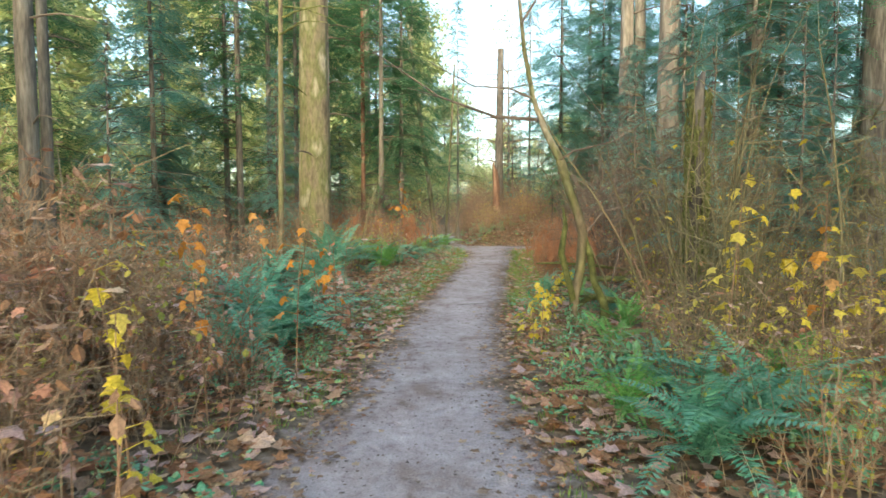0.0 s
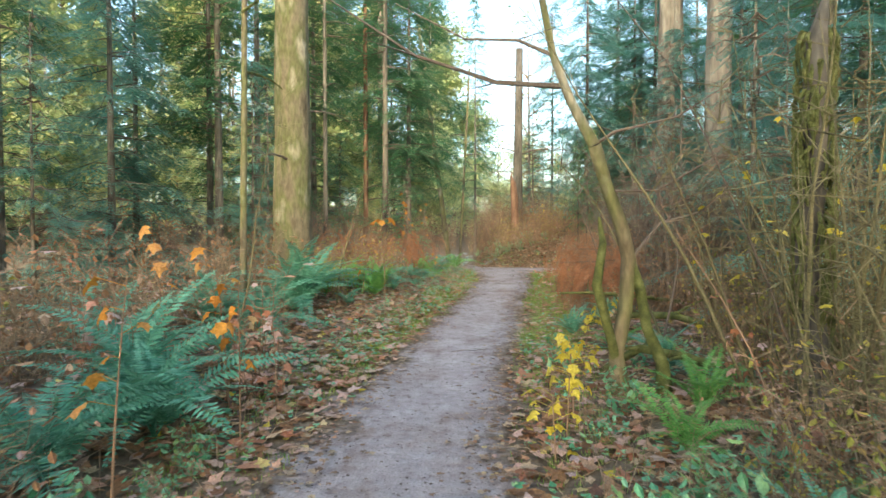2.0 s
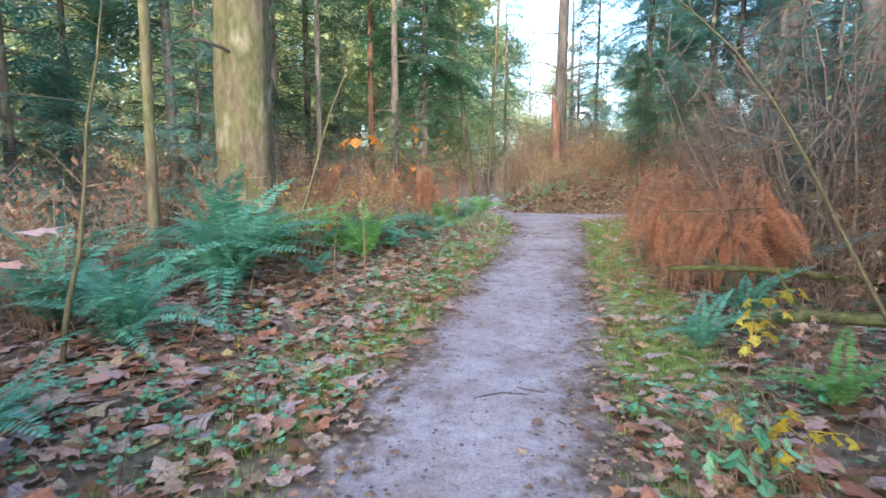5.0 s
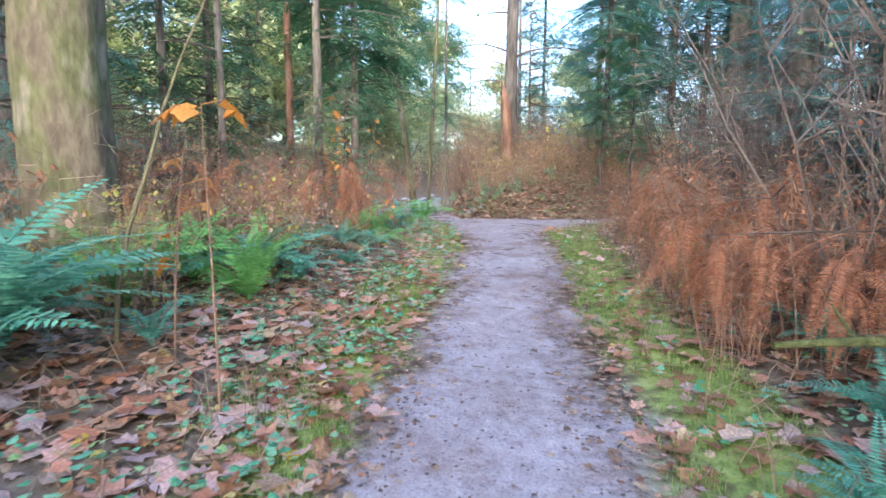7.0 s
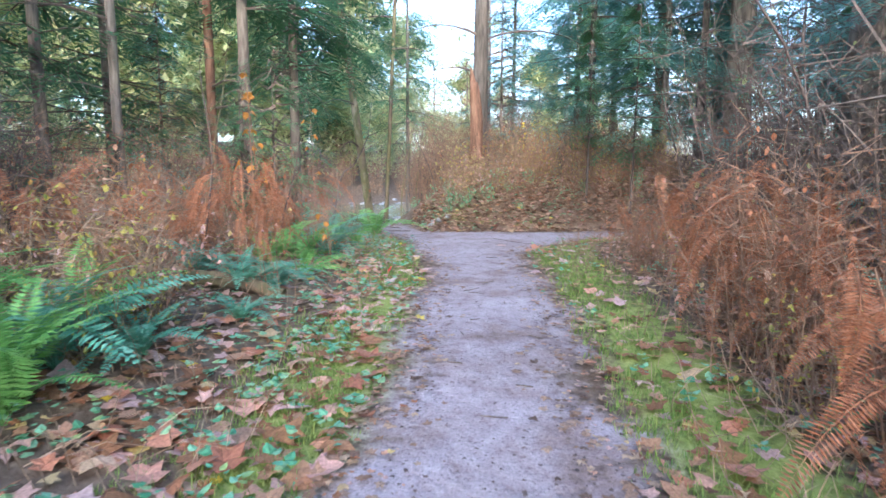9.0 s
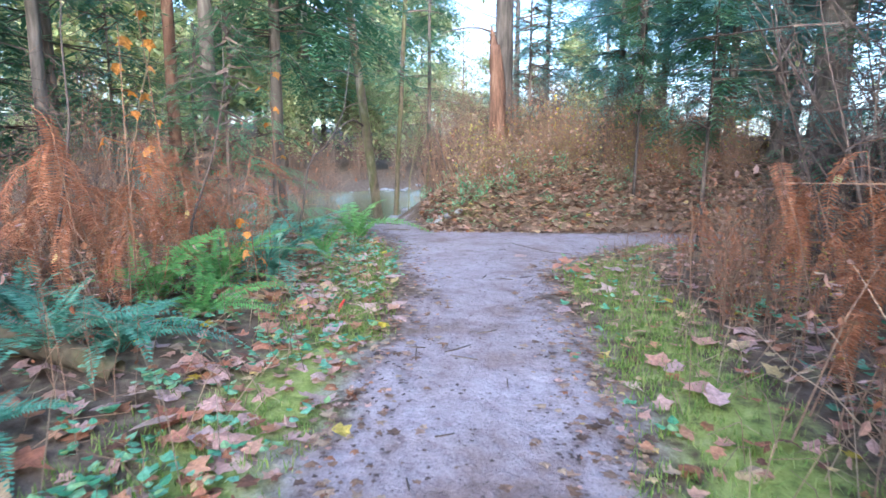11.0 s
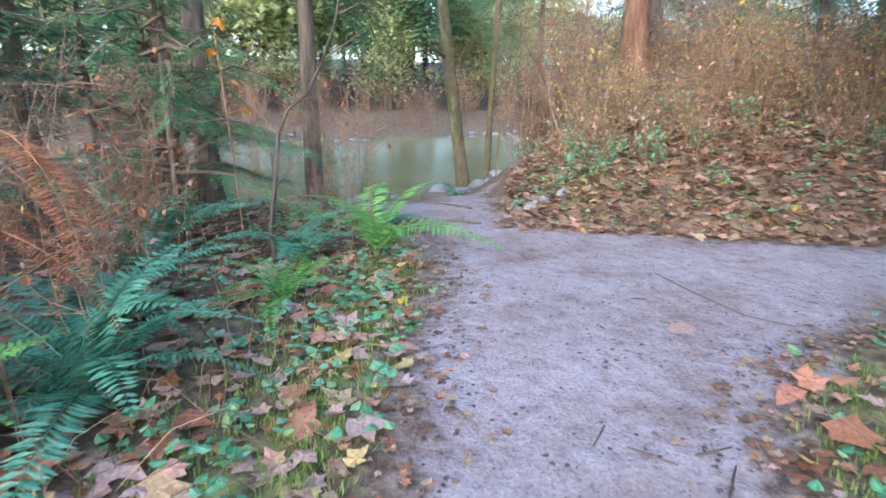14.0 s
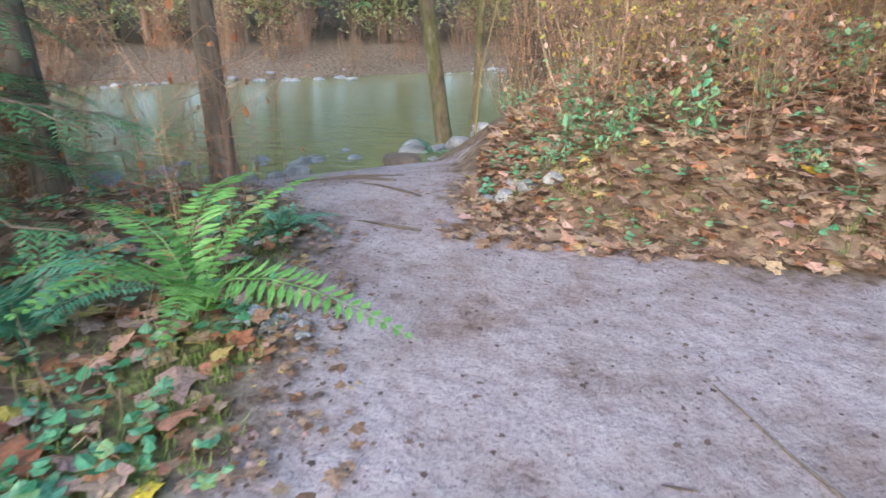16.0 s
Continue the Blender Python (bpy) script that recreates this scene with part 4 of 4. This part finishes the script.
# ---- ferns ----
for x, y, s, n, k in ((-2.0, 6.9, 1.05, 18, "green"), (-2.5, 7.6, 1.1, 16, "green"), (-2.2, 6.0, 0.9, 14, "green"), (-3.3, 8.6, 1.0, 16, "green"), (-2.2, 9.0, 0.8, 12, "green"), (-2.7, 12.7, 1.1, 22, "green"), (-2.5, 10.6, 0.95, 16, "green"), (-3.4, 11.0, 1.0, 16, "green"),
                      (-4.4, 9.8, 1.1, 16, "green"), (-4.2, 12.2, 1.0, 14, "green"), (-1.5, 14.5, 0.8, 15, "light"), (-2.5, 14.2, 0.95, 16, "light"), (-1.6, 15.1, 0.85, 16, "green"), (-2.7, 15.2, 1.0, 16, "light"), (-2.45, 12.3, 1.25, 20, "green"), (-1.2, 15.3, 0.5, 11, "green"), (-0.8, 16.2, 0.45, 9, "green"), (-3.1, 13.6, 0.8, 14, "green"), (-1.7, 15.6, 0.7, 14, "light"), (-2.2, 14.9, 0.8, 14, "light"), (-1.0, 17.0, 0.65, 12, "green"), (-1.6, 17.6, 0.7, 12, "green"),
                      (-0.6, 18.0, 0.6, 11, "light"), (-0.75, 17.2, 0.7, 12, "green"), (-1.0, 18.2, 0.8, 12, "light"), (-0.45, 19.35, 0.85, 16, "green"), (-0.95, 20.0, 0.8, 13, "green"), (-0.2, 20.6, 0.55, 8, "light"), (0.05, 21.75, 1.1, 5, "light"), (-0.5, 21.4, 0.8, 7, "green"),
                      (-1.4, 21.0, 0.8, 12, "green"), (-0.15, 23.0, 0.4, 8, "green"), (-0.7, 18.7, 0.7, 11, "light"),
                      (1.75, 3.6, 0.85, 18, "green"), (2.3, 3.9, 0.9, 15, "green"), (1.5, 4.5, 0.55, 10, "light"), (2.0, 4.9, 0.6, 10, "green"), (2.9, 4.6, 0.8, 12, "light"), (2.1, 11.2, 0.55, 10, "green"), (2.75, 11.9, 0.6, 10, "green"),
                      (2.45, 10.0, 0.5, 9, "light"), (2.05, 6.7, 0.5, 10, "light"), (2.5, 7.5, 0.6, 11, "light"), (2.7, 8.9, 0.6, 11, "green"), (3.1, 13.0, 0.6, 10, "green"), (3.9, 15.0, 0.7, 10, "green"), (-0.3, 28.3, 0.5, 9, "green"), (-1.8, 13.2, 0.45, 8, "green")):
    fern(x, y, s * (1.22 if y < 16 else 1.05), n + 2, k, up=0.42 if y < 16 else 0.25)
for x, y, s, n in ((2.7, 12.9, 1.0, 13), (3.0, 12.7, 1.1, 12), (2.55, 13.4, 0.85, 13), (2.75, 13.9, 0.95, 13), (-1.0, 17.7, 0.9, 9), (-1.5, 18.2, 1.1, 9), (-0.9, 19.0, 0.9, 9), (3.0, 14.6, 1.05, 14), (3.3, 13.7, 0.9, 12), (3.1, 15.4, 1.0, 12), (3.5, 16.2, 1.05, 12), (2.9, 16.4, 0.8, 10), (3.8, 17.2, 1.0, 10), (4.3, 15.6, 1.1, 10), (3.4, 18.6, 0.7, 9),
                   (-1.9, 18.6, 0.9, 10), (-2.4, 17.6, 1.05, 12), (-1.3, 19.3, 0.9, 10), (-2.6, 19.2, 1.0, 10), (-2.9, 16.6, 1.1, 12), (-3.6, 18.4, 1.1, 12), (-1.9, 16.2, 0.7, 9), (-3.0, 15.4, 0.8, 9)):
    bracken(x, y, 1.25 * s, 4 if x > 0 else 3, 6)

# ---- maple shoots with leaves ----
for x, y, tall, m, n, s, az, lean, label in (
        (-1.45, 12.8, 1.5, LEAF_ORANGE, 5, 0.16, 1, 0.1, "maple shoot with small orange leaves"),
        (-1.65, 2.75, 1.25, LEAF_YELLOW, 5, 0.13, 2, 0.1, "maple shoot with yellow leaves"), (-1.9, 3.3, 1.45, LEAF_YELLOW, 6, 0.14, 3, 0.15, "maple shoot with yellow leaves"), (-1.55, 2.5, 0.8, LEAF_YELLOW, 4, 0.13, 0.5, 0.1, "short maple shoot with yellow leaves"),
        (-1.9, 4.4, 1.7, LEAF_ORANGE, 6, 0.14, 3, 0.1, "maple shoot with rust-orange leaves"), (-1.5, 5.6, 1.45, LEAF_ORANGE, 6, 0.15, 1.4, 0.1, "maple shoot with orange leaves"), (-2.2, 5.2, 1.9, LEAF_ORANGE, 7, 0.15, 4, 0.1, "tall maple shoot with orange leaves"),
        (-1.35, 7.0, 1.3, LEAF_ORANGE, 5, 0.15, 2, 0.1, "maple shoot with orange leaves"), (-1.7, 7.6, 1.55, LEAF_ORANGE, 6, 0.15, 3, 0.1, "maple shoot with orange leaves"), (-2.6, 8.2, 1.8, LEAF_ORANGE, 5, 0.15, 3, 0.1, "maple shoot with orange leaves"),
        (2.2, 4.3, 1.75, LEAF_YELLOW, 9, 0.14, 0.5, 0.1, "maple shoot with pale yellow leaves"), (2.6, 4.9, 2.0, LEAF_YELLOW, 9, 0.14, 1, 0.12, "maple shoot with pale yellow leaves"), (2.9, 4.2, 1.8, LEAF_ORANGE, 5, 0.15, 1, 0.1, "maple shoot with orange leaves"),
        (1.25, 7.0, 0.75, LEAF_YELLOW, 11, 0.13, 1, 0.1, "low maple shoot crowded with yellow leaves"), (1.4, 7.5, 0.8, LEAF_YELLOW, 11, 0.13, 2, 0.1, "low maple shoot crowded with yellow leaves"), (1.1, 6.6, 0.55, LEAF_YELLOW, 7, 0.12, 2, 0.1, "low maple shoot with yellow leaves"),
        (2.15, 10.5, 0.5, LEAF_YELLOW, 7, 0.15, 1, 0.2, "low maple shoot with bright yellow leaves"), (2.5, 11.0, 0.55, LEAF_YELLOW, 8, 0.15, 1, 0.2, "low maple shoot with bright yellow leaves"), (1.7, 9.4, 0.35, LEAF_YELLOW, 6, 0.15, 3, 0.2, "low maple shoot with yellow leaves"), (1.95, 9.3, 0.35, LEAF_YELLOW, 6, 0.15, 3, 0.2, "low maple shoot with yellow leaves"),
        (-1.15, 18.2, 2.1, LEAF_ORANGE, 6, 0.14, 2, 0.08, "maple shoot with orange leaves"), (-1.3, 19.2, 2.5, LEAF_ORANGE, 6, 0.13, 4, 0.08, "tall maple shoot with orange leaves"), (-0.35, 18.6, 0.7, LEAF_ORANGE, 5, 0.12, 4, 0.1, "low maple shoot with orange leaves"), (-0.9, 21.4, 2.3, LEAF_ORANGE, 6, 0.12, 4, 0.05, "maple shoot with orange leaves"),
        (2.6, 25.4, 1.2, LEAF_ORANGE, 6, 0.1, 4, 0.05, "maple shoot with orange leaves on the bank"), (3.6, 25.0, 1.2, LEAF_YELLOW, 6, 0.1, 4, 0.05, "maple shoot with yellow leaves on the bank")):
    sapling(x, y, tall, m, n, s, label, lean, az=az)

sapling(-0.95, 12.25, 1.8, LEAF_ORANGE, 4, 0.24, "thin maple shoot with large orange leaves at its tip", 0.02, 0.95, 2.5)

# ---- logs, sticks, stones and litter ----
log([(2.02, 11.95, 0.55), (2.5, 12.0, 0.5), (3.2, 12.1, 0.42), (4.2, 12.4, 0.3)], [0.018, 0.026, 0.032, 0.036], MOSS, "fallen_branch", "mossy fallen branch lying on brush", "branch", 2)
log([(2.4, 11.6, 0.1), (2.9, 11.2, 0.25), (3.5, 10.9, 0.3), (4.2, 10.5, 0.1)], [0.04, 0.05, 0.055, 0.05], MOSS, "fallen_branch", "thick mossy fallen branch among leaves", "branch", 3)
log([(2.0, 9.0, 0.05), (2.3, 8.6, 0.35), (2.7, 8.4, 0.25), (3.3, 8.2, 0.05)], [0.04, 0.05, 0.05, 0.04], MOSS, "fallen_branch", "mossy fallen branch beneath the alder", "branch", 3)
log([(-2.0, 8.05, 0.06), (-1.6, 8.2, 0.05), (-1.2, 8.35, 0.04)], [0.03, 0.026, 0.02], TWIG_DARK, "fallen_branch", "dark dead branch by the trail", "branch", 1)
log([(-0.6, 16.9, 0.05), (-1.1, 17.0, 0.12), (-1.7, 17.2, 0.1), (-2.4, 17.4, 0.05)], [0.06, 0.08, 0.09, 0.1], BARK_MOSS, "fallen_log", "short mossy log among ferns", "log", 2)
log([(2.25, 21.75, 0.008), (2.4, 21.4, 0.01), (2.62, 21.0, 0.008), (2.85, 20.85, 0.01)], [0.004, 0.005, 0.005, 0.003], TWIG_DARK, "stick", "thin dark stick lying on the trail", "stick")
log([(0.25, 10.2, 0.01), (0.44, 10.29, 0.012), (0.62, 10.3, 0.01)], [0.004, 0.005, 0.003], TWIG_DARK, "stick", "short dark twig lying on the trail", "stick")
for x, y, a, ln in ((0.55, 24.0, 2.6, 0.8), (0.2, 24.5, 2.8, 0.7), (0.75, 23.2, 2.9, 0.5), (-0.9, 24.5, 0.2, 0.7), (-0.6, 24.7, 0.1, 0.8)):
    d = Vector((math.cos(a), math.sin(a)))
    log([(x + d.x * ln * q, y + d.y * ln * q, 0.005 + 0.012 * (1 - abs(2 * q - 1))) for q in (0, 0.33, 0.66, 1)], [0.01, 0.012, 0.009, 0.004], TWIG_DARK, "tree_root", "dark tree root showing through the dirt", "root")
for i in range(26):
    y = U(8, 22.6)
    x = U(np.interp(y, *LEFT) + 0.1, min(3.5, np.interp(y, *RIGHT)) - 0.1)
    a, ln = U(0, 3.14), U(0.06, 0.24)
    log([(x + math.cos(a) * ln * q, y + math.sin(a) * ln * q, 0.006) for q in (0, 0.5, 1)], [0.004, 0.005, 0.003], TWIG_DARK, "stick", "small dark twig on the trail", "stick")


def stone(x, y, r, mat, label, flat=0.6, name="rock"):
    bm = bmesh.new()
    bmesh.ops.create_icosphere(bm, subdivisions=2, radius=r)
    o = Vector((U(0, 50), U(0, 50), U(0, 50)))
    for v in bm.verts:
        v.co *= 1 + 0.45 * noise.noise(v.co / r * 0.9 + o)
        v.co.z *= flat
    me = bpy.data.meshes.new(name)
    bm.to_mesh(me)
    bm.free()
    me.materials.append(mat)
    ob = new(name, me)
    ob.matrix_basis = pose(x, y, max(h1(x, y), -0.15) + r * flat * 0.35, 0, 0, U(0, 360))
    return tagged(ob, label, "rock", "rocks along the river")


for i in range(70):
    along, over = U(-6.5, 1.2), U(-1.4, 0.35)
    stone(-0.53 + 0.795 * along - 0.605 * over, 28.6 + 0.605 * along + 0.795 * over, U(0.06, 0.2), ROCK, "pale grey rounded rock on the river shore")
for i in range(110):
    along, over = U(-34, 26), U(12.6, 14.6)
    stone(-0.53 + 0.795 * along - 0.605 * over, 28.6 + 0.605 * along + 0.795 * over, U(0.08, 0.24), ROCK, "pale rock on the far river bank", 0.5)
stone(-0.5, 27.2, 0.3, TWIG_DARK, "dark wet boulder on the river shore", 0.5)
for x, y, r in ((1.1, 23.95, 0.09), (1.25, 23.9, 0.11), (1.42, 23.82, 0.1), (1.6, 23.72, 0.08), (1.3, 24.05, 0.07), (0.95, 24.15, 0.07)):
    stone(x, y, r, ROCK, "grey stone at the foot of the bank", 0.55)
stone(0.96, 20.93, 0.03, BANK_LEAVES, "small flat dark stone on the trail", 0.15)
stone(2.2, 20.75, 0.09, LITTER, "reddish flat stone set in the trail", 0.06)

b = Build()
for i in range(16):
    d = unit(U(0, 6.28), U(0, 0.5))
    b.maple(Vector((U(-0.14, 0.2), U(-0.07, 0.07), U(0.0, 0.03))), d, level_side(d), U(0.06, 0.13), 0.3)
o = b.make("crumpled_paper", ASH)
o.matrix_basis = pose(0.4, 21.85, h1(0.4, 21.85) + 0.01)
tagged(o, "pale grey heap of ash and torn paper", "litter")
b = Build()
d = unit(0.5, 0.3)
b.maple(Vector((0, 0, 0)), d, level_side(d), 0.12, 0.6)
o = b.make("paper_scrap", PAPER)
o.matrix_basis = pose(1.93, 24.17, h1(1.93, 24.17) + 0.03)
tagged(o, "small white paper scrap on the leafy bank", "litter")
b = Build()
b.tube([(0, 0, 0), (0.02, 0.03, 0.05), (0.05, 0.02, 0.1)], [0.012, 0.014, 0.008], 5)
o = b.make("plastic_ribbon", RIBBON)
o.matrix_basis = pose(0.35, 18.35, h1(0.35, 18.35))
tagged(o, "small red plastic scrap by the trail edge", "litter")

# ---- leaf litter, greens and grass ----
def scatter(name, label, material, n, area, make, accept, category):
    b = Build()
    made = 0
    while made < n:
        x, y = area()
        if accept(x, y):
            make(b, x, y, h1(x, y))
            made += 1
    tagged(b.make(name, material), label, category, kind="stuff")


def flat_leaf(lo, hi, tilt=0.45):
    def make(b, x, y, z):
        d = unit(U(0, 6.283), U(-tilt, tilt))
        b.maple(Vector((x, y, z + U(0.008, 0.05))), d, level_side(d), U(lo, hi), U(-0.25, 0.35))
    return make


def by_trail(reach, ylo=1.2, yhi=24.5):
    """A place near the trail's edges, denser close by."""
    def pick():
        y = U(ylo, yhi)
        off = -reach * U(0, 1) ** 1.6 + 0.15
        if U(0, 1) < 0.5:
            return float(np.interp(y, *LEFT)) + off, y
        return float(min(3.2, np.interp(y, *RIGHT))) - off, y
    return pick


dry = lambda x, y: river_side(x, y) < -0.8
mossy = lambda x, y: x > 1.2 and 10.5 < y < 21.5 and trail_in(x, y) > -1.05
off_trail = lambda x, y: dry(x, y) and trail_in(x, y) < U(-0.35, 0.12) and not (mossy(x, y) and U(0, 1) < 0.6)
scatter("leaf_litter", "fallen brown and pinkish maple leaves", LITTER, 10500, by_trail(4.5), flat_leaf(0.05, 0.14), off_trail, "leaf litter")
scatter("leaf_litter", "fallen rust-coloured leaves", LEAF_RUST, 3000, by_trail(3.5, 1.2, 16), flat_leaf(0.08, 0.2), off_trail, "leaf litter")
scatter("leaf_litter", "brown fallen leaves on the bank", BANK_LEAVES, 10500, lambda: (U(0.9, 7.5), U(23.0, 25.8)), flat_leaf(0.06, 0.14, 0.6), lambda x, y: bank_depth(x, y) > U(-0.75, 0.1), "leaf litter")
scatter("leaf_litter", "pale and pinkish maple leaves on the bank", LITTER, 2600, lambda: (U(0.9, 7.5), U(23.0, 25.8)), flat_leaf(0.07, 0.15, 0.6), lambda x, y: bank_depth(x, y) > U(-0.5, 0.2), "leaf litter")
scatter("leaf_litter", "large pinkish fallen maple leaves", LEAF_PINK, 1500, by_trail(3.0, 2, 22), flat_leaf(0.1, 0.24, 0.35), off_trail, "leaf litter")
scatter("leaf_litter", "large reddish-pink fallen maple leaves", LEAF_PINK, 450, lambda: (U(-3.6, -0.4), U(8, 14.5)), flat_leaf(0.12, 0.26, 0.4), off_trail, "leaf litter")
scatter("leaf_litter", "damp brown leaves pressed on the trail edges", BANK_LEAVES, 2600, lambda: (U(-1.6, 4.5), U(1.2, 24.5)), flat_leaf(0.03, 0.09, 0.12), lambda x, y: dry(x, y) and -0.1 < trail_in(x, y) < 0.6 * U(0, 1) ** 2, "leaf litter")
scatter("leaf_litter", "scattered yellow fallen leaves", LEAF_YELLOW, 240, by_trail(3.0), flat_leaf(0.06, 0.13), off_trail, "leaf litter")
scatter("leaf_crumbs", "small dark leaf crumbs on the dirt trail", LITTER_DARK, 5200, lambda: (U(-1.3, 6), U(1.5, 25)), flat_leaf(0.01, 0.034, 0.2), lambda x, y: trail_in(x, y) > 0.02 and U(0, 1) < 0.25 + 0.75 * (trail_in(x, y) < 0.35), "leaf litter")
scatter("leaf_crumbs", "pale leaf crumbs at the trail edges", LITTER, 1700, lambda: (U(-1.5, 4), U(1.5, 24.5)), flat_leaf(0.02, 0.055, 0.25), lambda x, y: -0.1 < trail_in(x, y) < U(0.0, 0.4), "leaf litter")


def small_green(b, x, y, z):
    hgt = U(0.03, 0.16)
    for _ in range(RNG.choice((3, 4, 5))):
        d = unit(U(0, 6.283), U(-0.3, 0.5))
        b.oval(Vector((x + U(-.04, .04), y + U(-.04, .04), z + hgt * U(0.5, 1))), d, level_side(d), U(0.03, 0.068), 0.9)


def tuft(b, x, y, z):
    for _ in range(7):
        d = unit(U(0, 6.283), U(0.5, 1.4))
        b.blade(Vector((x + U(-.04, .04), y + U(-.04, .04), z)), d, level_side(d), U(0.03, 0.09), 0.007, 0.2)


patchy = lambda x, y, k: noise.noise(Vector((x * 0.9 + k, y * 0.9, k))) > U(-0.35, 0.25)
scatter("ground_ivy", "low green bramble and ivy leaves", GREENS, 1500, by_trail(2.4), small_green, lambda x, y: off_trail(x, y) and patchy(x, y, 3), "ground cover")
def left_verge():
    y = U(9, 23)
    return float(np.interp(y, *LEFT)) - 1.9 * U(0, 1) ** 1.4, y


scatter("ground_ivy", "low teal-green bramble leaves by the trail", GREENS, 480, left_verge, small_green, lambda x, y: off_trail(x, y) and patchy(x, y, 11), "ground cover")
scatter("ground_ivy", "green leaves creeping over the bank", GREENS, 380, lambda: (U(0.7, 6), U(23.1, 25.5)), small_green, lambda x, y: bank_depth(x, y) > -0.1 and patchy(x, y, 8), "ground cover")
scatter("grass", "short yellow-green grass on the trail verge", GRASS, 5200, by_trail(1.1, 2, 24), tuft, lambda x, y: -1.0 < trail_in(x, y) < U(-0.15, 0.06) and patchy(x, y, 5) and (y > 8 or U(0, 1) < 0.35), "grass")


def dead_stem(b, x, y, z):
    az, el, ln = U(0, 6.283), U(0.1, 1.4), U(0.15, 0.6)
    p = Vector((x, y, z))
    e = p + unit(az, el) * ln
    b.tube([p, p.lerp(e, 0.5) + Vector((0, 0, 0.05)), e + Vector((0, 0, -0.05))], [0.003, 0.0025, 0.001], 3, cap=False)


scatter("dead_stems", "fine dry brown stems among the litter", TWIG, 3800, by_trail(4.0), dead_stem, lambda x, y: dry(x, y) and trail_in(x, y) < -0.3, "undergrowth")
